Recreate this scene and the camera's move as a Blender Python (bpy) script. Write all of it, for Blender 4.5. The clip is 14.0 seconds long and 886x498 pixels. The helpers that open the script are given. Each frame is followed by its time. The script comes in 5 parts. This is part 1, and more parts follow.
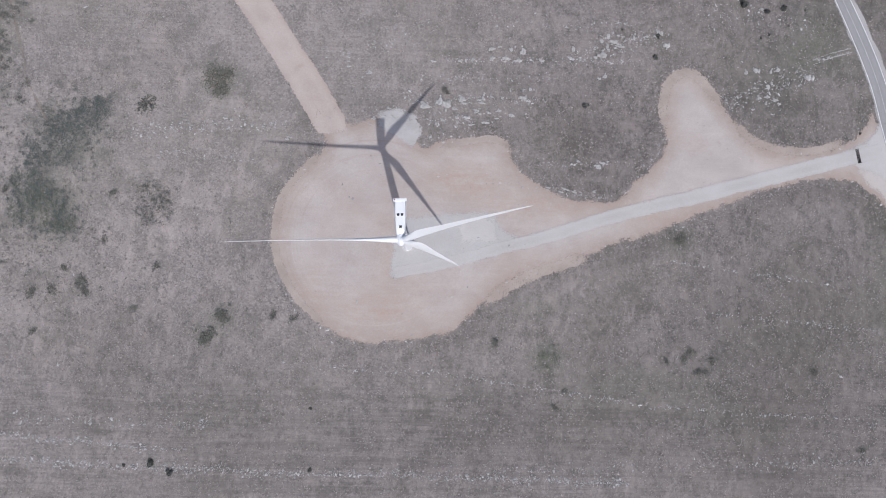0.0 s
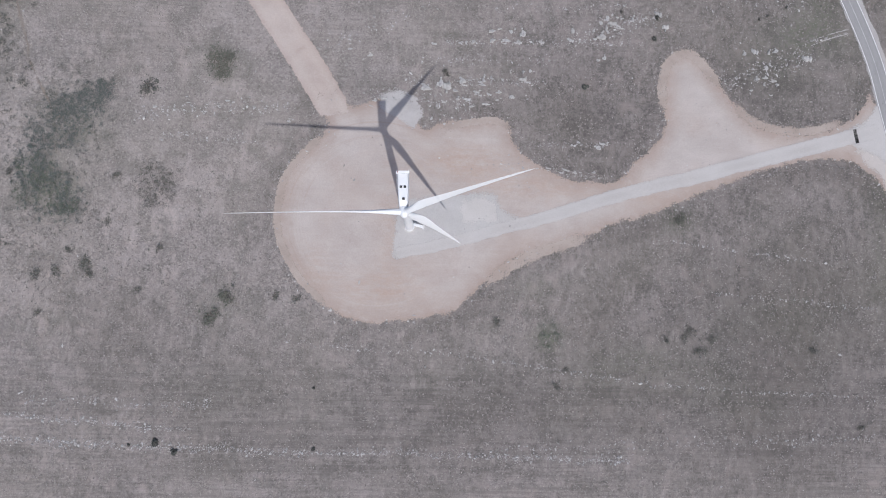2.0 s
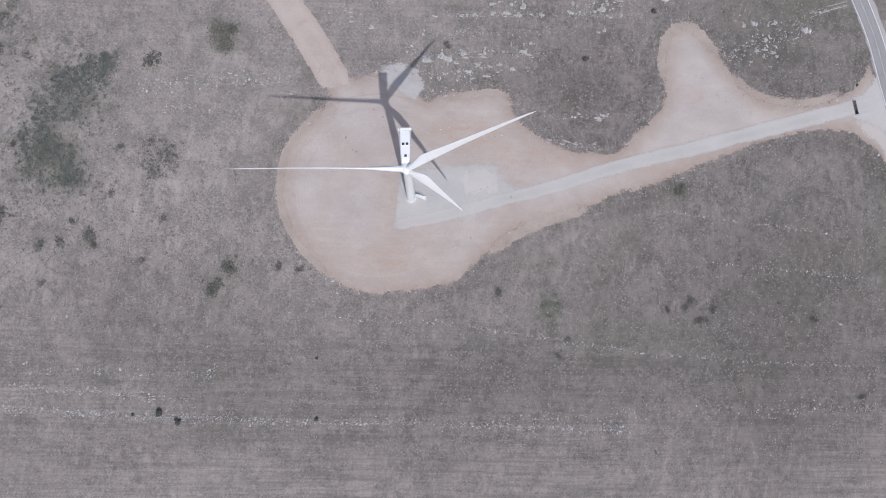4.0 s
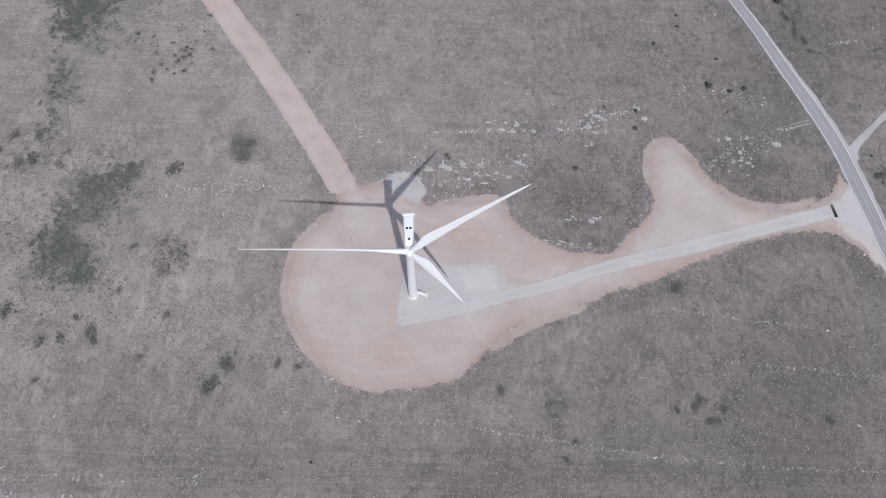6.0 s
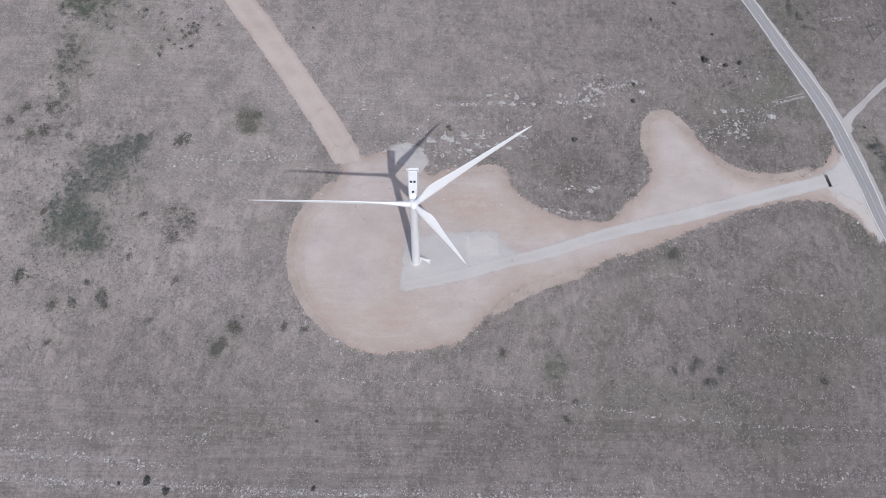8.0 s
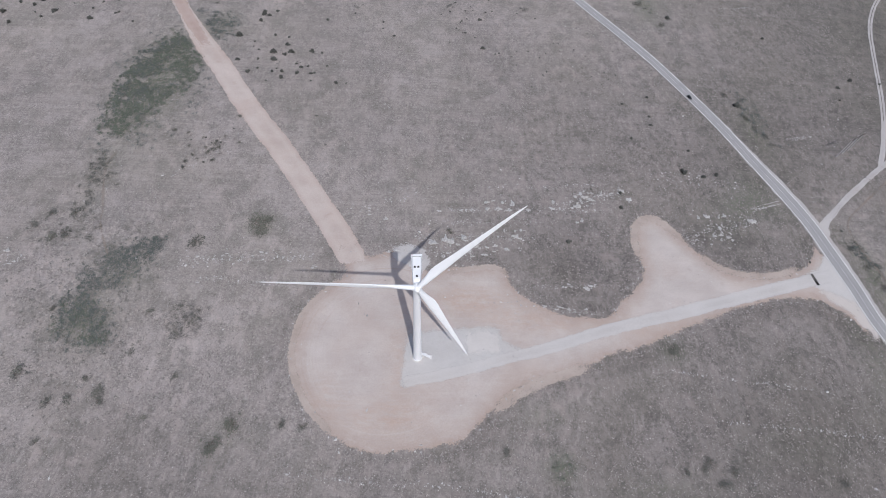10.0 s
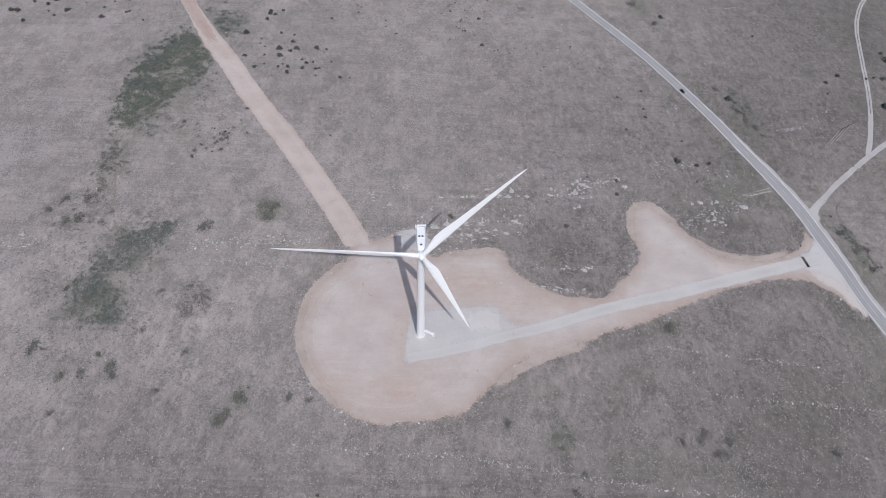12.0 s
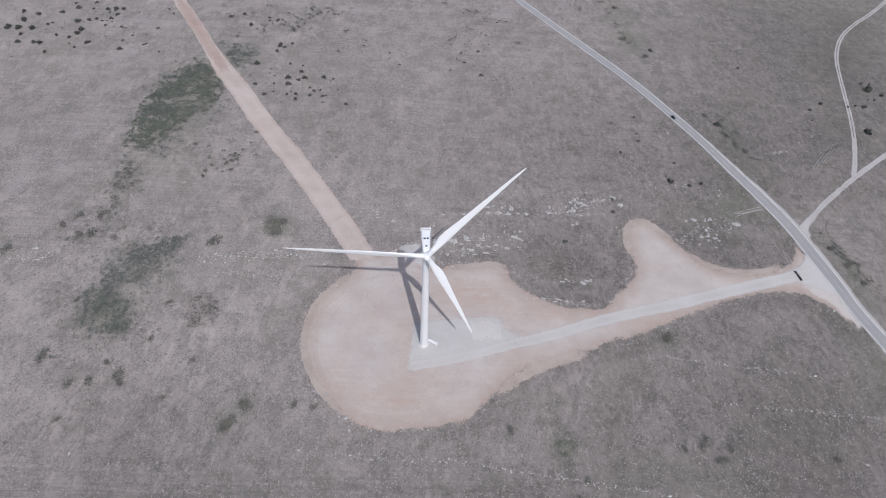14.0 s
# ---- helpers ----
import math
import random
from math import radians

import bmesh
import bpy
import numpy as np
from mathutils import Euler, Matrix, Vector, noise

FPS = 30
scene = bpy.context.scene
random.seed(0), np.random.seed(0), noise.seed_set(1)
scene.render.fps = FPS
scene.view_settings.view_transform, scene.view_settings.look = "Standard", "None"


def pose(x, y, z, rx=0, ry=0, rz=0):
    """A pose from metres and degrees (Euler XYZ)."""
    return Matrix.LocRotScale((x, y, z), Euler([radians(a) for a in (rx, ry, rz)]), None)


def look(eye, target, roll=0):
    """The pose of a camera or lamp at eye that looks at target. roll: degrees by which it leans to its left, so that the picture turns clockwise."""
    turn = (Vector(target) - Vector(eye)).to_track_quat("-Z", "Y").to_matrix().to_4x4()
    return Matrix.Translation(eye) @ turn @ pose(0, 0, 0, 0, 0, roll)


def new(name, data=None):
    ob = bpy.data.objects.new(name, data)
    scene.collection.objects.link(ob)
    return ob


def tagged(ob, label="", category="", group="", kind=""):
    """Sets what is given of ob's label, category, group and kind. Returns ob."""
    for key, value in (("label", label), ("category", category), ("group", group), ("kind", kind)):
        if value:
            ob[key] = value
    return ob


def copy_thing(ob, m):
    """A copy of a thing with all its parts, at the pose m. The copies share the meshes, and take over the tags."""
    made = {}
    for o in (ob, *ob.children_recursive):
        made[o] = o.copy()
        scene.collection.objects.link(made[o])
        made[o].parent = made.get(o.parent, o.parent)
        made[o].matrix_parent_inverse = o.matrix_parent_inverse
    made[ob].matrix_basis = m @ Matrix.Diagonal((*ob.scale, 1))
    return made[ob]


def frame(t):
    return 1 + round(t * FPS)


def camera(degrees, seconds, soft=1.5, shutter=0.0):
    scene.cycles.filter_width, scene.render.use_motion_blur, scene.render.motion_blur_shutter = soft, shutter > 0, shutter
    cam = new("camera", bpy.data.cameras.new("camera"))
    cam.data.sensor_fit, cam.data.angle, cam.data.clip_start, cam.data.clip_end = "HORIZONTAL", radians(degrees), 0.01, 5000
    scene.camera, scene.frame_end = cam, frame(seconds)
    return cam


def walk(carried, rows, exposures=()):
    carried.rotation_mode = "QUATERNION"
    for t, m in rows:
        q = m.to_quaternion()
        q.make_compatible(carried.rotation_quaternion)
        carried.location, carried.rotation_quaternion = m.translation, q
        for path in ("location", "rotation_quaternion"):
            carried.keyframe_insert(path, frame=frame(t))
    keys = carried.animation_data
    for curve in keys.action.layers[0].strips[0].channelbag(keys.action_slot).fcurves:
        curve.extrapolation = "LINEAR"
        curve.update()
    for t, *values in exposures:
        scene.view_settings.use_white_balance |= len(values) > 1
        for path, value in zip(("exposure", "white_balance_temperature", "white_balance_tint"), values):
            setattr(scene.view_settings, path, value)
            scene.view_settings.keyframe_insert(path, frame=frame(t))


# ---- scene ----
# ---- camera and its way ----
cam = camera(79.35, 14.0, soft=1.0)
PATH = [
    (0, 8.17, -18.94, 258.22, 3.94, -2.10, 1.90),
    (0.5, 7.71, -20.45, 258.46, 3.90, -2.17, 1.86),
    (1, 7.42, -22.48, 258.71, 3.84, -2.20, 1.81),
    (1.5, 7.12, -25.19, 258.90, 3.87, -2.24, 1.70),
    (2, 7.31, -28.22, 259.39, 3.88, -2.16, 1.61),
    (2.5, 7.26, -31.99, 259.53, 4.01, -2.13, 1.61),
    (2.7, 7.30, -33.49, 259.67, 4.03, -2.10, 1.60),
    (3.3, 7.25, -37.96, 259.62, 3.98, -2.09, 1.49),
    (3.9, 7.20, -42.44, 259.58, 4.00, -2.07, 1.38),
    (4.2, 7.18, -44.67, 259.56, 4.35, -2.06, 1.33),
    (4.5, 7.16, -46.91, 259.53, 6.40, -2.06, 1.27),
    (4.8, 7.13, -49.15, 259.51, 11.30, -2.05, 1.21),
    (5, 7.08, -51.11, 259.69, 14.79, -2.05, 1.15),
    (5.5, 6.93, -56.60, 260.37, 18.16, -2.08, 1.29),
    (6, 6.95, -61.36, 260.26, 18.25, -2.04, 1.24),
    (6.5, 6.48, -66.19, 260.25, 18.32, -2.08, 1.20),
    (7, 6.45, -71.05, 260.06, 18.41, -2.04, 1.17),
    (7.5, 6.55, -75.85, 260.24, 18.45, -1.97, 1.19),
    (8, 6.33, -79.95, 260.39, 18.43, -1.96, 1.10),
    (8.5, 5.38, -83.67, 260.59, 22.92, -2.11, 0.99),
    (9, 5.26, -88.12, 260.83, 27.06, -2.13, 1.00),
    (9.2, 5.15, -90.06, 260.84, 28.44, -2.14, 0.95),
    (9.5, 5.05, -93.05, 260.65, 30.00, -2.14, 0.93),
    (9.8, 4.94, -96.03, 260.47, 31.40, -2.13, 0.91),
    (10.3, 4.77, -101.01, 260.16, 32.80, -2.12, 0.87),
    (10.8, 4.60, -105.99, 259.84, 33.30, -2.11, 0.83),
    (11.3, 4.42, -110.96, 259.53, 33.44, -2.09, 0.79),
    (11.5, 4.21, -112.83, 259.41, 33.44, -2.11, 0.80),
    (12, 3.52, -117.24, 259.21, 33.46, -2.14, 0.70),
    (12.5, 2.85, -121.55, 259.18, 34.69, -2.18, 0.68),
    (13, 2.02, -125.89, 258.85, 35.96, -2.24, 0.63),
    (13.5, 1.50, -130.56, 257.97, 36.92, -2.27, 0.59),
    (14, 1.29, -135.58, 256.89, 37.91, -2.27, 0.54),
]
walk(cam, [(t, pose(x, y, z, rx, ry, rz)) for t, x, y, z, rx, ry, rz in PATH],
     [(0.0, -0.1, 6080, 12), (14.0, -0.1, 6080, 12)])

# ---- sky and sun ----
SUN_ELEVATION, SUN_AZIMUTH = 56.9, 163.5
world = bpy.data.worlds.new("sky")
scene.world = world
world.use_nodes = True
wn = world.node_tree
sky = wn.nodes.new("ShaderNodeTexSky")
sky.sky_type = "NISHITA"
sky.sun_disc = False
sky.sun_elevation = radians(SUN_ELEVATION)
sky.sun_rotation = radians(SUN_AZIMUTH)
sky.dust_density = 3.0
wn.nodes["Background"].inputs["Strength"].default_value = 0.115
wn.links.new(sky.outputs["Color"], wn.nodes["Background"].inputs["Color"])

sun = new("sun", bpy.data.lights.new("sun", "SUN"))
sun.data.energy = 2.95
sun.data.angle = radians(0.6)
sun.data.color = (1.0, 0.955, 0.9)
to_sun = Vector((math.sin(radians(SUN_AZIMUTH)) * math.cos(radians(SUN_ELEVATION)),
                 math.cos(radians(SUN_AZIMUTH)) * math.cos(radians(SUN_ELEVATION)), math.sin(radians(SUN_ELEVATION))))
sun.matrix_world = look(to_sun * 300, (0, 0, 0))


# ---- lie of the land ----
rng = np.random.default_rng(7)


def value_noise(x, y, size, seed):
    """Smooth noise from -1 to 1 with bumps about size metres across."""
    x, y = np.asarray(x, float) / size + 1000.0, np.asarray(y, float) / size + 1000.0
    ix, iy = np.floor(x).astype(np.int64), np.floor(y).astype(np.int64)
    fx, fy = x - ix, y - iy
    fx, fy = fx * fx * (3 - 2 * fx), fy * fy * (3 - 2 * fy)

    def lattice(a, b):
        h = (a * 374761393 + b * 668265263 + seed * 974711) & 0x7FFFFFFF
        h = ((h ^ (h >> 13)) * 1274126177) & 0x7FFFFFFF
        return ((h ^ (h >> 16)) & 0xFFFF) / 32767.5 - 1

    top = lattice(ix, iy) * (1 - fx) + lattice(ix + 1, iy) * fx
    low = lattice(ix, iy + 1) * (1 - fx) + lattice(ix + 1, iy + 1) * fx
    return top * (1 - fy) + low * fy


def ground_height(x, y):
    x, y = np.asarray(x, float), np.asarray(y, float)
    far = np.clip((np.hypot(x, y) - 30) / 80, 0, 1)
    bumps = 0.3 * value_noise(x, y, 60, 1) + 0.12 * value_noise(x, y, 23, 2)
    fade = np.clip(1.6 - np.hypot(x, y) / 1500, 0.2, 1)
    return (-0.01168 * x + 0.01303 * y) * fade + far * bumps


def spline(points, step=2.0, closed=False):
    """A smooth line through the points, with a point every step metres."""
    p = np.array(points, float)
    n = len(p)
    out = []
    for i in range(n if closed else n - 1):
        if closed:
            a, b, c, d = p[i - 1], p[i], p[(i + 1) % n], p[(i + 2) % n]
        else:
            a, b, c, d = p[max(i - 1, 0)], p[i], p[i + 1], p[min(i + 2, n - 1)]
        k = max(1, int(np.linalg.norm(c - b) / step))
        for s in np.arange(k) / k:
            out.append(0.5 * (2 * b + (c - a) * s + (2 * a - 5 * b + 4 * c - d) * s**2 + (3 * b - a - 3 * c + d) * s**3))
    if not closed:
        out.append(p[-1])
    return np.array(out)


def line_distance(x, y, line, closed=False):
    """The distance of many places from a line."""
    best = np.full(np.shape(x), 1e9)
    ends = np.roll(line, -1, axis=0) if closed else line[1:]
    for (ax, ay), (bx, by) in zip(line if closed else line[:-1], ends):
        dx, dy = bx - ax, by - ay
        s = np.clip(((x - ax) * dx + (y - ay) * dy) / (dx * dx + dy * dy + 1e-9), 0, 1)
        best = np.minimum(best, np.hypot(x - ax - s * dx, y - ay - s * dy))
    return best


def inside_distance(x, y, line):
    """Like line_distance for a closed outline, positive inside and negative outside."""
    inside = np.zeros(np.shape(x), bool)
    for (ax, ay), (bx, by) in zip(line, np.roll(line, -1, axis=0)):
        cross = (ay > y) != (by > y)
        inside ^= cross & (x < (bx - ax) * (y - ay) / (by - ay + 1e-12) + ax)
    return np.where(inside, 1, -1) * line_distance(x, y, line, True)


PAD_SOUTH = [(-42, 48), (-51.8, 36.5), (-60.8, 25.3), (-64.5, 11.6), (-64.9, 0), (-61.6, -12.8), (-54.3, -25), (-45.3, -34.2),
             (-36.6, -41.9), (-25.7, -46.1), (-12.3, -47.3), (1, -45.7), (14.4, -43.2), (21.1, -41.2), (27.9, -36.2), (36.7, -27.9),
             (46, -19.3), (53.1, -13.5), (68.9, -8.7), (85, -2.4), (121.7, 10.8), (153.4, 24), (179.3, 34.8), (201.5, 40.8),
             (220.2, 40.2), (229, 37.3), (239.7, 28.8), (245.8, 20.5), (247, 45)]
PAD_NORTH = [(241, 66), (234.7, 76.9), (229.1, 68.7), (223, 62.6), (210.9, 57.7), (194.5, 54.7), (182, 55.8), (173, 58.8), (164, 68.3),
             (149.8, 84.5), (144, 90.5), (138.6, 93.6), (132.8, 92), (127, 86), (126.6, 66.9), (126.1, 55.1), (119.9, 45),
             (111.5, 36.6), (104.8, 28.5), (95.6, 25.7), (80.7, 26.7), (69, 30.3), (57.2, 37.7), (49.9, 45.4), (47, 53.4), (39.4, 54.7),
             (27.3, 53.2), (15.2, 53.7), (5.4, 50), (0, 56.3), (-6.3, 64.3), (-15.3, 63.3), (-28.6, 59.4), (-35, 62), (-47, 58)]
PAD = spline(PAD_SOUTH + PAD_NORTH, 2.0, True)
HARDSTAND = spline([(-8.5, -9), (-7.5, -16.5), (4, -14), (20, -9), (48, -1), (60, 5), (52, 7), (46, 10), (40.5, 18), (30, 18.4), (18, 17), (6, 15), (-5.5, 11.5)], 2.0, True)
TRACK = spline([(-38, 52), (-42, 62), (-66.7, 99), (-93, 136), (-122, 173), (-146, 208), (-169, 239.5), (-192, 275), (-204, 294), (-227, 328),
                (-262, 382), (-330, 480), (-420, 610)])
ROAD = spline([(-299.5, 1000.3), (-119.5, 680.3), (-9.5, 500.3), (78, 366.3), (120.1, 306), (158.5, 250.9), (179.7, 215.1), (199.4, 178.3), (216.6, 141.2),
               (227.4, 118.4), (237.4, 93.8), (243.4, 71.5), (248.7, 50.4), (252.5, 31.5), (258, 14), (268, -18), (300, -95), (370, -240), (500, -520)])
LANE = spline([(246, 93), (254, 100.5), (270.8, 116.2), (296, 136.5), (318.5, 153.2), (340.2, 168.4), (400, 210), (520, 280), (700, 360)])
FARM_TRACK = spline([(302, 140.7), (314, 163.6), (324.9, 189.4), (334.6, 217.2), (345.8, 255.3), (357.9, 293.4), (376.5, 326.6), (401.4, 353.2),
                     (429.5, 376.5), (458, 403), (520, 470), (640, 620)])


ACCESS = spline([(-7, -13.5), (11, -9.5), (33, -3.3), (47.7, 1.3), (71, 8), (92, 15.5), (115, 22.6), (138, 28.5), (166, 36.8), (196, 45.3), (225.6, 54), (240, 57.5)])


def bare_distance(x, y):
    """How far outside all bare and paved surfaces a place lies."""
    d = -inside_distance(x, y, PAD[::2])
    for line, half in ((TRACK, 7), (ROAD, 6.5), (LANE, 4), (FARM_TRACK, 3)):
        d = np.minimum(d, line_distance(x, y, line[::3], False) - half)
    return d


# ---- materials ----
class Mat:
    """A node material with short calls for noise, colour ramps and mixing."""

    def __init__(self, name, roughness=0.9, metallic=0.0):
        self.m = bpy.data.materials.new(name)
        self.m.use_nodes = True
        self.t = self.m.node_tree
        self.b = self.t.nodes["Principled BSDF"]
        self.b.inputs["Roughness"].default_value = roughness
        self.b.inputs["Metallic"].default_value = metallic
        self.place = self.t.nodes.new("ShaderNodeNewGeometry").outputs["Position"]

    def node(self, kind):
        return self.t.nodes.new(kind)

    def link(self, a, b):
        self.t.links.new(a, b)

    def local(self):
        self.place = self.node("ShaderNodeTexCoord").outputs["Object"]
        return self

    def noise(self, size, detail=3, stretch=(1, 1, 1), rough=0.55):
        mp = self.node("ShaderNodeMapping")
        mp.inputs["Scale"].default_value = [s / size for s in stretch]
        self.link(self.place, mp.inputs["Vector"])
        n = self.node("ShaderNodeTexNoise")
        n.inputs["Scale"].default_value = 1
        n.inputs["Detail"].default_value = detail
        n.inputs["Roughness"].default_value = rough
        self.link(mp.outputs["Vector"], n.inputs["Vector"])
        return n.outputs["Fac"]

    def steps(self, fac, *stops):
        r = self.node("ShaderNodeValToRGB")
        e = r.color_ramp.elements
        while len(e) < len(stops):
            e.new(0.5)
        for s, (at, c) in zip(e, stops):
            s.position = at
            s.color = (*c, 1) if not isinstance(c, (int, float)) else (c, c, c, 1)
        self.link(fac, r.inputs["Fac"])
        return r.outputs["Color"]

    def mix(self, fac, a, b, how="MIX"):
        m = self.node("ShaderNodeMix")
        m.data_type, m.blend_type = "RGBA", how
        for at, value in ((0, fac), (6, a), (7, b)):
            socket = m.inputs[at]
            if isinstance(value, (int, float)):
                socket.default_value = value if at == 0 else (value, value, value, 1)
            elif isinstance(value, tuple):
                socket.default_value = (*value, 1)
            else:
                self.link(value, socket)
        return m.outputs[2]

    def times(self, a, b):
        m = self.node("ShaderNodeMath")
        m.operation = "MULTIPLY"
        for socket, value in zip(m.inputs, (a, b)):
            if isinstance(value, (int, float)):
                socket.default_value = value
            else:
                self.link(value, socket)
        return m.outputs[0]

    def attribute(self, name):
        a = self.node("ShaderNodeAttribute")
        a.attribute_name = name
        s = self.node("ShaderNodeSeparateColor")
        self.link(a.outputs["Color"], s.inputs["Color"])
        return s.outputs[0], s.outputs[1], s.outputs[2]

    def island(self):
        return self.node("ShaderNodeNewGeometry").outputs["Random Per Island"]

    def random(self):
        return self.node("ShaderNodeObjectInfo").outputs["Random"]

    def colour(self, c):
        if isinstance(c, tuple):
            self.b.inputs["Base Color"].default_value = (*c, 1)
        else:
            self.link(c, self.b.inputs["Base Color"])
        return self

    def bump(self, fac, strength, distance):
        n = self.node("ShaderNodeBump")
        n.inputs["Strength"].default_value = strength
        n.inputs["Distance"].default_value = distance
        self.link(fac, n.inputs["Height"])
        self.link(n.outputs["Normal"], self.b.inputs["Normal"])
        return self


def make_ground_material():
    m = Mat("dry_grassland", 0.95)
    dense, green, ploughed = m.attribute("cover")
    grain = m.noise(0.6, 3, rough=0.8)
    fine = m.noise(1.1, 5, rough=0.75)
    tuft = m.noise(3.2, 5, rough=0.7)
    patch = m.noise(15, 4, rough=0.6)
    broad = m.noise(70, 3)
    c = m.steps(fine, (0.30, (0.098, 0.090, 0.083)), (0.47, (0.196, 0.180, 0.171)), (0.56, (0.236, 0.217, 0.206)), (0.72, (0.375, 0.345, 0.325)))
    c = m.mix(0.50, c, m.steps(grain, (0.34, 0.18), (0.50, 0.5), (0.66, 0.86)), "OVERLAY")
    growth = m.steps(dense, (0.08, 0.40), (0.55, 1.0))
    c = m.mix(m.times(m.steps(tuft, (0.50, 0.0), (0.64, 1.0)), m.times(growth, 0.72)), c, (0.335, 0.308, 0.293))
    c = m.mix(m.times(m.steps(tuft, (0.33, 1.0), (0.46, 0.0)), m.times(growth, 0.66)), c, (0.112, 0.106, 0.096))
    c = m.mix(m.times(m.steps(patch, (0.47, 0.0), (0.62, 1.0)), 0.45), c, (0.312, 0.284, 0.270))
    c = m.mix(m.times(m.steps(patch, (0.36, 1.0), (0.48, 0.0)), 0.42), c, (0.138, 0.132, 0.120))
    c = m.mix(m.times(m.steps(broad, (0.42, 0.0), (0.65, 1.0)), 0.30), c, (0.176, 0.164, 0.134))
    clump = m.noise(8, 6, (1.25, 0.8, 1.0), 0.68)
    wide = m.steps(m.noise(48, 3), (0.40, 0.15), (0.62, 1.0))
    c = m.mix(m.times(m.steps(clump, (0.50, 0.0), (0.66, 1.0)), m.times(wide, 0.78)), c, (0.335, 0.297, 0.278))
    wisp = m.noise(4.4, 6, (1.5, 0.7, 1.0), 0.75)
    c = m.mix(m.times(m.steps(wisp, (0.54, 0.0), (0.64, 1.0)), m.times(growth, 0.72)), c, (0.365, 0.336, 0.318))
    c = m.mix(m.times(m.steps(wisp, (0.36, 1.0), (0.44, 0.0)), m.times(growth, 0.45)), c, (0.100, 0.094, 0.085))
    furrow = m.noise(5.0, 4, (0.045, 1.0, 1.0), 0.65)
    c = m.mix(m.times(m.steps(furrow, (0.38, 1.0), (0.48, 0.0)), m.times(ploughed, 0.40)), c, (0.135, 0.126, 0.116))
    c = m.mix(m.times(m.steps(furrow, (0.55, 0.0), (0.66, 1.0)), m.times(ploughed, 0.30)), c, (0.310, 0.287, 0.272))
    rows = m.noise(1.3, 3, (0.05, 1.0, 1.0), 0.6)
    c = m.mix(m.times(m.steps(rows, (0.40, 1.0), (0.50, 0.0)), m.times(ploughed, 0.35)), c, (0.120, 0.112, 0.104))
    c = m.mix(m.times(m.steps(rows, (0.55, 0.0), (0.66, 1.0)), m.times(ploughed, 0.3)), c, (0.320, 0.298, 0.284))
    c = m.mix(1.0, c, m.mix(dense, (1.137, 1.117, 1.107), (0.533, 0.517, 0.508)), "MULTIPLY")
    mottled = m.steps(m.noise(1.6, 4, rough=0.7), (0.40, 0.15), (0.60, 1.0))
    c = m.mix(m.times(green, m.times(mottled, 0.85)), c, (0.105, 0.120, 0.078))
    pebbles = m.steps(m.noise(0.55, 2, (0.5, 1.2, 1.0), 0.4), (0.67, 0.0), (0.72, 1.0))
    c = m.mix(m.times(pebbles, m.steps(m.noise(22, 3), (0.48, 0.0), (0.66, 0.75))), c, (0.38, 0.365, 0.352))
    m.colour(c)
    m.bump(m.mix(0.5, fine, tuft), 1.0, 0.45)
    return m.m


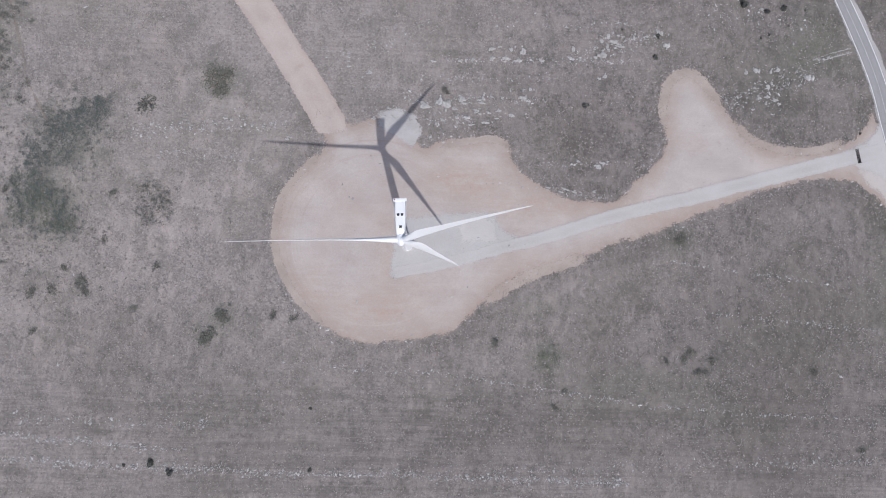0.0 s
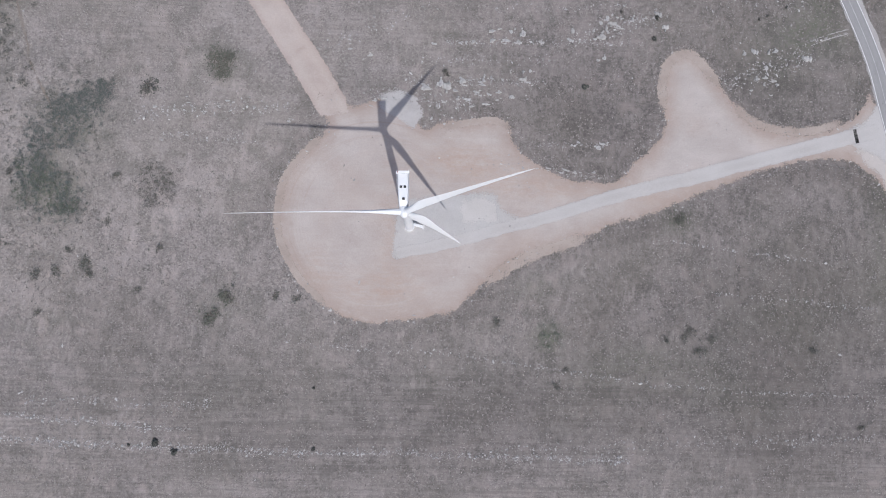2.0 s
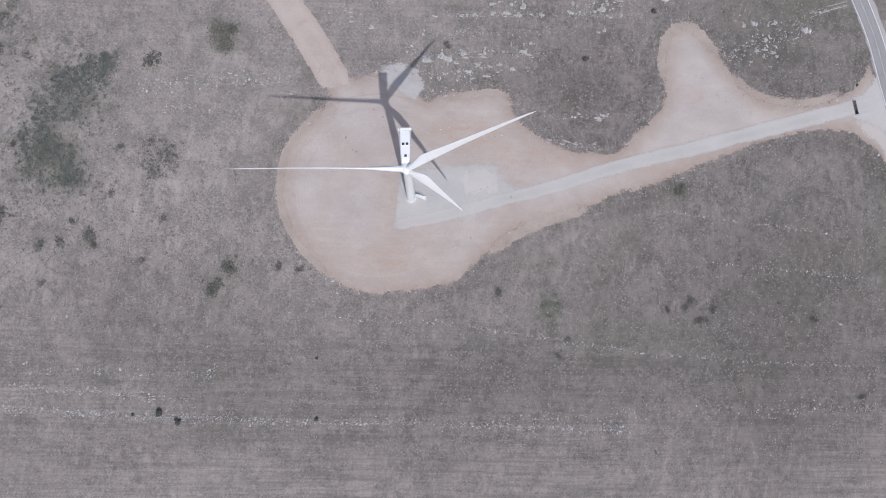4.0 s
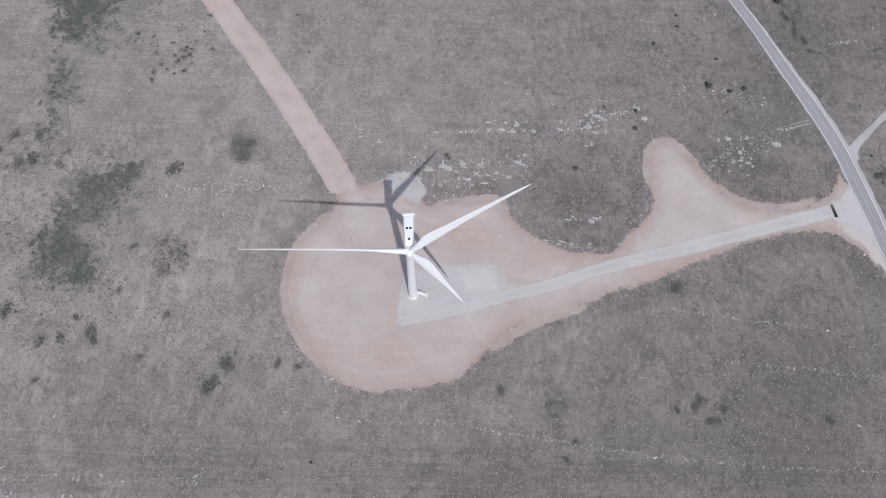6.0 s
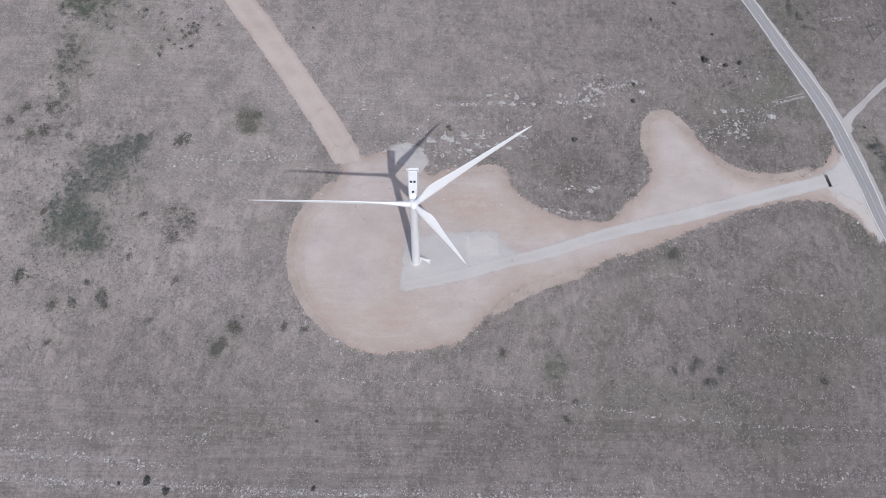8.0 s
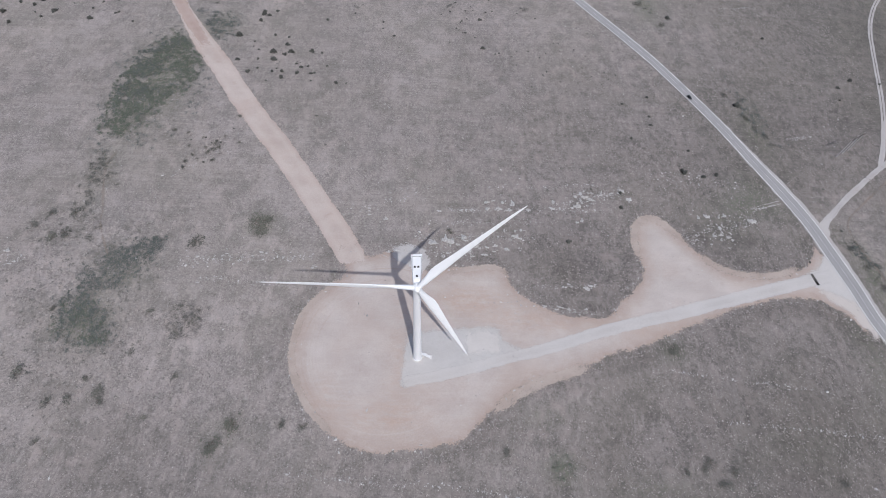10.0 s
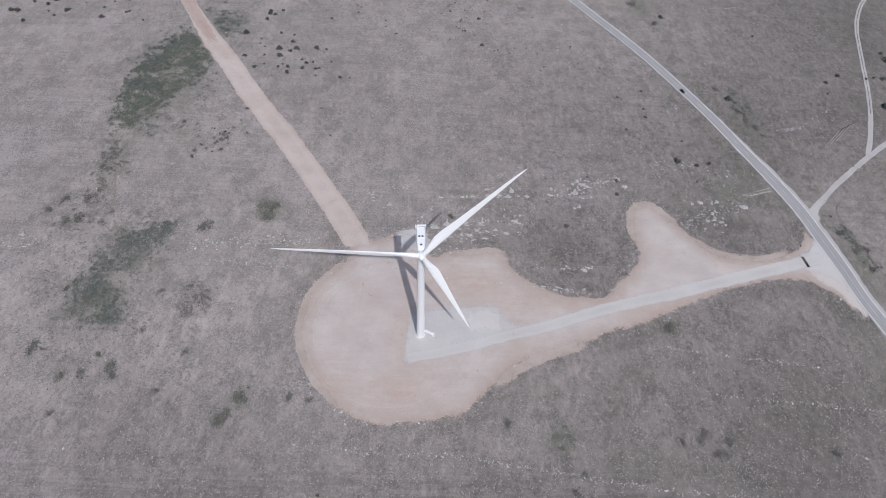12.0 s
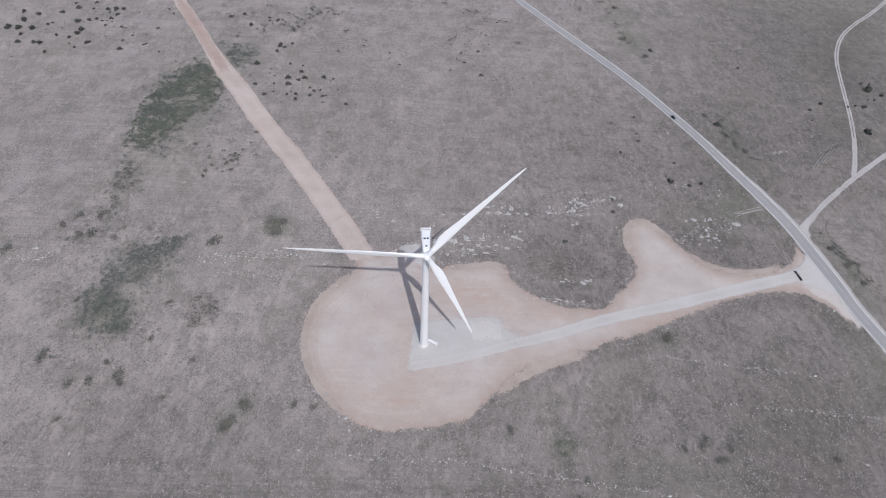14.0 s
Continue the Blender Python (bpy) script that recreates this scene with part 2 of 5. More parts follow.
def make_soil_material(name, low, mid, high, rust, grey, rings=False, rim=0.0, grain=0.5):
    m = Mat(name, 0.95)
    edge, greyer, inner = m.attribute("wear")
    fine = m.noise(0.6, 4, rough=0.7)
    patch = m.noise(17, 5, (0.8, 1.2, 1.0), 0.60)
    broad = m.noise(34, 3)
    c = m.steps(patch, (0.30, low), (0.50, mid), (0.72, high))
    c = m.mix(m.times(greyer, 0.85), c, m.mix(m.steps(patch, (0.35, 0.0), (0.65, 1.0)), grey, high))
    c = m.mix(m.times(m.steps(broad, (0.47, 0.0), (0.66, 1.0)), 0.28), c, rust)
    if rings:
        # rusty stains, wheel arcs round the pad and streaks along the way in
        stain = m.node("ShaderNodeAttribute")
        stain.attribute_name = "wear"
        c = m.mix(m.times(stain.outputs["Alpha"], m.steps(m.noise(5, 5, (0.6, 1.3, 1.0), 0.7), (0.34, 0.15), (0.62, 1.0))), c, rust)
        off = m.node("ShaderNodeVectorMath")
        off.operation = "SUBTRACT"
        off.inputs[1].default_value = (-14, 3, 0)
        m.link(m.place, off.inputs[0])
        reach = m.node("ShaderNodeVectorMath")
        reach.operation = "LENGTH"
        m.link(off.outputs[0], reach.inputs[0])
        polar = m.node("ShaderNodeCombineXYZ")
        m.link(m.times(reach.outputs["Value"], 0.75), polar.inputs[0])
        slow = m.node("ShaderNodeVectorMath")
        slow.operation = "MULTIPLY_ADD"
        slow.inputs[1].default_value = (0.035, 0.035, 0)
        m.link(m.place, slow.inputs[0])
        m.link(polar.outputs[0], slow.inputs[2])
        arcs = m.node("ShaderNodeTexNoise")
        arcs.inputs["Scale"].default_value = 1
        arcs.inputs["Detail"].default_value = 4
        m.link(slow.outputs[0], arcs.inputs["Vector"])
        east = m.node("ShaderNodeSeparateXYZ")
        m.link(m.place, east.inputs[0])
        where = m.times(m.steps(m.times(reach.outputs["Value"], 0.015), (0.42, 0.12), (0.66, 0.85)), m.steps(m.times(east.outputs[0], 0.01), (0.02, 1.0), (0.22, 0.0)))
        c = m.mix(m.times(m.steps(arcs.outputs["Fac"], (0.54, 0.0), (0.68, 1.0)), m.times(where, 0.40)), c, tuple(0.9 * v for v in rust))
        c = m.mix(m.times(m.steps(arcs.outputs["Fac"], (0.32, 1.0), (0.44, 0.0)), m.times(where, 0.40)), c, high)
        along = m.node("ShaderNodeMapping")
        along.inputs["Rotation"].default_value = (0, 0, radians(-16.5))
        along.inputs["Scale"].default_value = (0.03, 0.7, 1)
        m.link(m.place, along.inputs["Vector"])
        streak = m.node("ShaderNodeTexNoise")
        streak.inputs["Scale"].default_value = 1
        streak.inputs["Detail"].default_value = 4
        m.link(along.outputs["Vector"], streak.inputs["Vector"])
        c = m.mix(m.times(m.steps(streak.outputs["Fac"], (0.55, 0.0), (0.70, 1.0)), 0.18), c, high)
        c = m.mix(m.times(m.steps(streak.outputs["Fac"], (0.32, 1.0), (0.44, 0.0)), 0.15), c, low)
    c = m.mix(m.times(m.times(edge, rim), m.steps(m.noise(4, 5, rough=0.7), (0.30, 0.45), (0.55, 1.0))), c, tuple(0.84 * v for v in rust))
    c = m.mix(m.times(m.steps(m.noise(6, 4), (0.62, 0.0), (0.74, 1.0)), 0.22), c, tuple(0.72 * v for v in rust))
    c = m.mix(0.30, c, m.steps(fine, (0.25, 0.35), (0.75, 0.72)), "OVERLAY")
    specks = m.steps(m.noise(0.7, 2), (0.70, 0.0), (0.75, 1.0))
    c = m.mix(m.times(specks, m.times(m.steps(patch, (0.5, 0.0), (0.66, 1.0)), 0.7)), c, (0.60, 0.57, 0.55))
    m.colour(c)
    m.bump(m.mix(0.35, fine, patch), 0.7, 0.12)
    # the layer thins out into scattered grains towards its rim
    ragged = m.node("ShaderNodeMath")
    ragged.operation = "ADD"
    m.link(m.times(inner, 1.15), ragged.inputs[0])
    grains = m.steps(m.noise(grain, 3, rough=0.7), (0.30, 0.0), (0.70, 1.0))
    m.link(m.mix(0.42, grains, m.steps(m.noise(5, 4, rough=0.7), (0.30, 0.0), (0.70, 1.0))), ragged.inputs[1])
    m.link(m.steps(m.times(ragged.outputs[0], 0.5), (0.49, 0.0), (0.51, 1.0)), m.b.inputs["Alpha"])
    return m.m


def make_plain(name, base, dirt, size, roughness, metallic=0.0, amount=0.5, bump=0.0):
    m = Mat(name, roughness, metallic).local()
    c = m.mix(m.times(m.steps(m.noise(size, 4), (0.42, 0.0), (0.72, 1.0)), amount), base, dirt)
    c = m.mix(0.12, c, m.steps(m.noise(size / 9, 3), (0.3, 0.3), (0.7, 0.7)), "OVERLAY")
    m.colour(c)
    if bump:
        m.bump(m.noise(size / 6, 4), 0.6, bump)
    return m.m


def make_leaves(name, dark, light, dry):
    m = Mat(name, 0.8)
    c = m.steps(m.island(), (0.0, dark), (0.6, light), (1.0, dry))
    c = m.mix(m.times(m.random(), 0.35), c, tuple(0.6 * v for v in dark))
    m.colour(c)
    m.b.inputs["Specular IOR Level"].default_value = 0.2
    return m.m


def make_rock():
    m = Mat("limestone", 0.9).local()
    c = m.steps(m.noise(0.55, 5, rough=0.65), (0.30, (0.28, 0.275, 0.268)), (0.5, (0.43, 0.422, 0.412)), (0.72, (0.56, 0.55, 0.54)))
    c = m.mix(m.times(m.random(), 0.4), c, (0.30, 0.29, 0.26))
    m.colour(c)
    m.bump(m.noise(0.3, 5), 0.8, 0.08)
    return m.m


def make_stones():
    m = Mat("field_stone", 0.9)
    m.colour(m.steps(m.island(), (0.0, (0.26, 0.25, 0.24)), (0.6, (0.36, 0.35, 0.34)), (1.0, (0.50, 0.49, 0.48))))
    return m.m


def make_asphalt():
    m = Mat("worn_asphalt", 0.85)
    edge, wheel, _ = m.attribute("wear")
    c = m.steps(m.noise(3.0, 4, (1, 0.4, 1)), (0.3, (0.248, 0.245, 0.244)), (0.7, (0.286, 0.283, 0.281)))
    c = m.mix(m.times(wheel, 0.5), c, (0.325, 0.322, 0.319))
    c = m.mix(0.25, c, m.steps(m.noise(0.15, 2), (0.3, 0.3), (0.7, 0.75)), "OVERLAY")
    m.colour(c)
    m.bump(m.noise(0.1, 2), 0.3, 0.01)
    return m.m


def make_turbine_paint():
    m = Mat("white_turbine_paint", 0.38).local()
    c = m.mix(m.times(m.steps(m.noise(6, 4, (1, 1, 0.15)), (0.5, 0.0), (0.75, 1.0)), 0.35), (0.775, 0.79, 0.80), (0.66, 0.66, 0.66))
    m.colour(c)
    m.b.inputs["Coat Weight"].default_value = 0.15
    return m.m


GRASSLAND = make_ground_material()
SOIL = make_soil_material("compacted_pink_soil", (0.368, 0.322, 0.296), (0.407, 0.363, 0.337), (0.454, 0.413, 0.388), (0.385, 0.302, 0.252), (0.392, 0.360, 0.338), True, 0.8, 0.7)
GRAVEL = make_soil_material("grey_crushed_gravel", (0.392, 0.376, 0.364), (0.420, 0.406, 0.394), (0.452, 0.440, 0.428), (0.405, 0.375, 0.355), (0.44, 0.42, 0.41))
PALE_GRAVEL = make_soil_material("pale_spread_gravel", (0.43, 0.410, 0.390), (0.47, 0.450, 0.430), (0.53, 0.510, 0.49), (0.45, 0.40, 0.37), (0.50, 0.47, 0.45))
TRACK_SOIL = make_soil_material("pale_track_soil", (0.362, 0.305, 0.272), (0.408, 0.350, 0.316), (0.452, 0.396, 0.362), (0.395, 0.292, 0.240), (0.44, 0.385, 0.35), False, 0.4, 0.7)
GRAVEL_ROAD = make_soil_material("pale_gravel_road", (0.396, 0.377, 0.361), (0.426, 0.408, 0.392), (0.460, 0.444, 0.429), (0.420, 0.390, 0.368), (0.46, 0.445, 0.435))
ROCKY_SOIL = make_soil_material("whitish_rocky_soil", (0.34, 0.325, 0.315), (0.405, 0.39, 0.38), (0.46, 0.448, 0.438), (0.40, 0.355, 0.33), (0.45, 0.44, 0.43))
RED_SOIL = make_soil_material("reddish_soil", (0.305, 0.235, 0.202), (0.345, 0.268, 0.232), (0.385, 0.310, 0.273), (0.33, 0.24, 0.198), (0.39, 0.31, 0.27), False, 0.0, 0.9)
BANK_SOIL = make_soil_material("gully_bank_soil", (0.155, 0.135, 0.115), (0.195, 0.170, 0.146), (0.245, 0.215, 0.188), (0.24, 0.19, 0.155), (0.25, 0.22, 0.2), False, 0.0, 0.5)
BEIGE_SOIL = make_soil_material("pale_beige_soil", (0.402, 0.366, 0.338), (0.438, 0.402, 0.373), (0.472, 0.438, 0.410), (0.43, 0.37, 0.325), (0.46, 0.43, 0.40))
RIM_SOIL = make_soil_material("ochre_rim_soil", (0.285, 0.240, 0.208), (0.345, 0.292, 0.256), (0.400, 0.346, 0.308), (0.310, 0.240, 0.195), (0.33, 0.28, 0.24), False, 0.0, 0.8)
VERGE_GRAVEL = make_soil_material("verge_gravel", (0.318, 0.302, 0.291), (0.368, 0.352, 0.341), (0.420, 0.405, 0.394), (0.350, 0.310, 0.285), (0.40, 0.38, 0.37))
ASPHALT = make_asphalt()
WORN_PAINT = make_plain("worn_line_paint", (0.52, 0.52, 0.52), (0.36, 0.36, 0.36), 1.5, 0.75, 0, 0.8)
ROAD_SEAM = make_plain("pale_road_seam", (0.40, 0.40, 0.40), (0.31, 0.31, 0.31), 2.0, 0.8, 0, 0.8)
LINE_PAINT = make_plain("road_line_paint", (0.74, 0.74, 0.73), (0.45, 0.45, 0.45), 1.2, 0.7, 0, 0.7)
PAINT = make_turbine_paint()
HATCH_BLACK = make_plain("black_rubber_hatch", (0.03, 0.03, 0.032), (0.08, 0.08, 0.08), 0.6, 0.6)
COOLER_GREY = make_plain("aluminium_cooler_fins", (0.50, 0.51, 0.52), (0.36, 0.36, 0.37), 0.8, 0.45, 0.6)
STAIR_WHITE = make_plain("white_stair_paint", (0.76, 0.77, 0.78), (0.6, 0.6, 0.6), 0.8, 0.45)
LANDING_CONCRETE = make_plain("bright_landing_concrete", (0.62, 0.61, 0.60), (0.5, 0.48, 0.46), 0.7, 0.85)
GALVANISED = make_plain("galvanised_steel", (0.56, 0.57, 0.58), (0.40, 0.40, 0.40), 0.7, 0.45, 0.7)
CONCRETE = make_plain("pale_concrete", (0.50, 0.485, 0.465), (0.36, 0.34, 0.32), 1.0, 0.9, 0, 0.6, 0.01)
DARK_STEEL = make_plain("dark_weathered_steel", (0.055, 0.052, 0.05), (0.11, 0.09, 0.075), 0.6, 0.6, 0.6)
POLE_WOOD = make_plain("weathered_pole_wood", (0.46, 0.45, 0.43), (0.30, 0.29, 0.275), 0.5, 0.85, 0, 0.6)
INSULATOR = make_plain("glazed_insulator", (0.16, 0.10, 0.07), (0.22, 0.15, 0.1), 0.2, 0.25)
CAR_PAINT = make_plain("dark_car_paint", (0.022, 0.023, 0.026), (0.05, 0.05, 0.052), 1.5, 0.22)
CAR_GLASS = make_plain("tinted_car_glass", (0.02, 0.022, 0.025), (0.03, 0.03, 0.03), 1.0, 0.06)
TYRE = make_plain("tyre_rubber", (0.02, 0.02, 0.02), (0.05, 0.045, 0.04), 0.2, 0.85)
RIM = make_plain("alloy_rim", (0.55, 0.55, 0.56), (0.4, 0.4, 0.4), 0.2, 0.3, 0.9)
HEADLIGHT = make_plain("headlight_lens", (0.7, 0.7, 0.7), (0.5, 0.5, 0.5), 0.2, 0.1)
TAIL_LIGHT = make_plain("tail_light_lens", (0.35, 0.02, 0.02), (0.25, 0.02, 0.02), 0.2, 0.15)
ROCK = make_rock()
STONE = make_stones()
EVERGREEN = make_leaves("evergreen_leaves", (0.076, 0.078, 0.072), (0.112, 0.115, 0.104), (0.145, 0.146, 0.130))
GREY_LEAVES = make_leaves("grey_green_leaves", (0.120, 0.120, 0.107), (0.162, 0.161, 0.143), (0.212, 0.206, 0.186))
OLIVE_LEAVES = make_leaves("olive_leaves", (0.116, 0.119, 0.100), (0.154, 0.156, 0.132), (0.204, 0.200, 0.176))
BLUISH_LEAVES = make_leaves("bluish_green_leaves", (0.112, 0.126, 0.118), (0.152, 0.168, 0.156), (0.205, 0.216, 0.200))
GREEN_LEAVES = make_leaves("fresh_green_leaves", (0.122, 0.141, 0.112), (0.166, 0.186, 0.148), (0.222, 0.232, 0.192))
DRY_GRASS = make_leaves("dry_grass_blades", (0.150, 0.137, 0.126), (0.262, 0.240, 0.225), (0.430, 0.398, 0.375))
BARK = make_plain("shrub_bark", (0.10, 0.08, 0.065), (0.17, 0.15, 0.13), 0.3, 0.95)


# ---- building helpers ----
def part(name, bm, material, parent=None, label=""):
    """Links a bmesh as one mesh object, under a thing or a part."""
    me = bpy.data.meshes.new(name)
    bm.normal_update()
    bm.to_mesh(me)
    bm.free()
    me.materials.append(material)
    ob = new(name, me)
    ob.parent = parent
    return tagged(ob, label)


def sheet(name, verts, faces, material, wear=None, smooth=True, attribute="wear"):
    me = bpy.data.meshes.new(name)
    me.from_pydata(np.asarray(verts).tolist(), [], np.asarray(faces).tolist())
    if wear is not None:
        a = me.color_attributes.new(attribute, "FLOAT_COLOR", "POINT")
        wear = wear if wear.shape[1] == 4 else np.column_stack([wear, np.ones(len(verts))])
        a.data.foreach_set("color", wear.astype(np.float32).ravel())
    if smooth:
        me.polygons.foreach_set("use_smooth", [True] * len(me.polygons))
    me.materials.append(material)
    return new(name, me)


def box(bm, size, at=(0, 0, 0), turn=None, bevel=0.0):
    m = Matrix.Translation(at) @ (turn or Matrix.Identity(4)) @ Matrix.Diagonal((*size, 1))
    made = bmesh.ops.create_cube(bm, size=1, matrix=m)["verts"]
    if bevel:
        edges = list({e for v in made for e in v.link_edges})
        bmesh.ops.bevel(bm, geom=edges, offset=bevel, segments=2, affect="EDGES", profile=0.5)
    return bm


def rod(bm, a, b, r0, r1=None, sides=8):
    a, b = Vector(a), Vector(b)
    m = Matrix.Translation((a + b) / 2) @ (b - a).to_track_quat("Z", "Y").to_matrix().to_4x4()
    bmesh.ops.create_cone(bm, cap_ends=True, segments=sides, radius1=r0, radius2=r0 if r1 is None else r1, depth=(b - a).length, matrix=m)
    return bm


def loft(bm, rings, caps=True):
    made = [[bm.verts.new(v) for v in ring] for ring in rings]
    for low, high in zip(made, made[1:]):
        for i in range(len(low)):
            j = (i + 1) % len(low)
            bm.faces.new((low[i], low[j], high[j], high[i]))
    if caps:
        bm.faces.new(made[0][::-1])
        bm.faces.new(made[-1])
    return bm


def lathe(bm, profile, sides=48, centre=(0, 0)):
    return loft(bm, [[(centre[0] + r * math.cos(2 * math.pi * i / sides), centre[1] + r * math.sin(2 * math.pi * i / sides), z)
                      for i in range(sides)] for r, z in profile])


def smoothed(ob, degrees=35):
    me = ob.data
    me.polygons.foreach_set("use_smooth", [True] * len(me.polygons))
    bm = bmesh.new()
    bm.from_mesh(me)
    for e in bm.edges:
        e.smooth = len(e.link_faces) == 2 and e.calc_face_angle(0) < radians(degrees)
    bm.to_mesh(me)
    bm.free()
    return ob


# ---- ground, one sheet to the horizon ----
def spread(low, high, step, far):
    inner = np.arange(low, high + step, step)
    grow, d, out = step, 0.0, []
    while d < far:
        grow *= 1.22
        d += grow
        out.append(d)
    return np.concatenate([low - np.array(out[::-1]), inner, inner[-1] + np.array(out)])


def bell(x, y, cx, cy, sx, sy):
    return np.exp(-((x - cx) / sx) ** 2 - ((y - cy) / sy) ** 2)


def cover(x, y):
    """Dense dark growth, green growth and ploughed rows, each 0 to 1."""
    wob = 0.5 + 0.5 * value_noise(x, y, 30, 11)
    dense = 0.05 + 0.14 * value_noise(x, y, 45, 12) + 0.60 * bell(x, y, 86, 60, 44, 36) + 0.68 * bell(x, y, 175, -25, 95, 60) + 0.45 * bell(x, y, 185, 80, 36, 26)
    dense += 0.52 * bell(x, y, -10, -90, 230, 48) + 0.12 * bell(x, y, -120, -45, 60, 30) + 0.76 * bell(x, y, 330, 250, 150, 170) + 0.16 * bell(x, y, 225, 140, 60, 60) + 0.34 * bell(x, y, 110, 150, 120, 90)
    dense += 0.32 * bell(x, y, 220, -110, 90, 60) - 0.16 * bell(x, y, 120, -48, 30, 16) * wob
    dense += 0.2 * np.exp(-((line_distance(x, y, ROAD[::4]) - 12) / 7) ** 2) * wob
    dense += 0.30 * bell(x, y, 430, 420, 130, 150) + 0.16 * bell(x, y, 215, -12, 70, 45) + 0.12 * bell(x, y, 110, 160, 80, 60) - 0.22 * bell(x, y, -40, 100, 45, 32)
    near_pad = np.clip(-inside_distance(x, y, PAD[::3]), 0, 200)
    dense += 0.45 * np.exp(-((near_pad - 5) / 6) ** 2) * wob
    green = 0.95 * bell(x, y, 69, -51.5, 7, 6) + 0.7 * bell(x, y, 134, 8, 7, 6) + 0.5 * bell(x, y, 185, 88, 26, 15) * wob
    green += 0.9 * bell(x, y, -184, 195, 24, 48) + 0.65 * bell(x, y, -163, 47, 20, 15) + 0.65 * bell(x, y, -172, 14, 14, 14) + 0.4 * bell(x, y, -195, 100, 8, 40)
    green += 0.7 * bell(x, y, -155, 255, 16, 14) + 0.5 * bell(x, y, -115, 315, 25, 16) * wob
    green += 0.5 * bell(x, y, -93, 77, 10, 8) + 0.4 * bell(x, y, -88, -40, 14, 9) + 0.4 * bell(x, y, 150, -75, 50, 14) * wob
    green += 0.28 * np.exp(-((line_distance(x, y, ROAD[::4]) - 14) / 5) ** 2) * wob * (x > 150)
    dense += 0.2 * bell(x, y, 48, -40, 32, 18)
    green += 0.2 * bell(x, y, 70, -72, 70, 20) * wob + 0.2 * bell(x, y, 190, -15, 60, 30) * wob + 0.3 * bell(x, y, -80, -75, 50, 18) * wob
    green += 0.9 * bell(x, y, 226, 178, 9, 26) * wob + 0.6 * bell(x, y, 172, 310, 10, 50) * wob + 0.7 * bell(x, y, 263, 58, 7, 26) + 0.6 * bell(x, y, 196, 114, 28, 18) * wob
    green += 0.22 * bell(x, y, 340, 240, 130, 160) * (0.5 + 0.5 * wob) + 0.4 * bell(x, y, 440, 430, 120, 150) + 0.45 * bell(x, y, 176, 330, 18, 60) * wob + 0.5 * bell(x, y, 200, 105, 22, 10)
    green += 0.35 * bell(x, y, 182, -44, 26, 13) * wob + 0.3 * bell(x, y, 116, -61, 18, 8) + 0.3 * bell(x, y, 172, -86, 24, 9) * wob + 0.45 * bell(x, y, 246, -12, 14, 34) + 0.4 * bell(x, y, 60, -28, 14, 6)
    ploughed = np.clip((-50 - y) / 25, 0, 1) * (0.5 + 0.5 * wob) + 0.55 * np.clip((y - 20) / 40, 0, 1) * (0.4 + 0.6 * wob)
    return np.clip(np.column_stack([dense, green, ploughed]), 0, 1)


def grid_faces(nx, ny):
    i = (np.arange(ny - 1)[:, None] * nx + np.arange(nx - 1)[None]).ravel()
    return np.column_stack([i, i + 1, i + 1 + nx, i + nx])


xs, ys = spread(-460, 560, 4, 3400), spread(-260, 660, 4, 3400)
gx, gy = [a.ravel() for a in np.meshgrid(xs, ys)]
tagged(sheet("ground", np.column_stack([gx, gy, ground_height(gx, gy)]), grid_faces(len(xs), len(ys)), GRASSLAND, cover(gx, gy), True, "cover"),
       "dry grey-brown grassland with pale stones and sparse weeds", "ground", kind="structure")


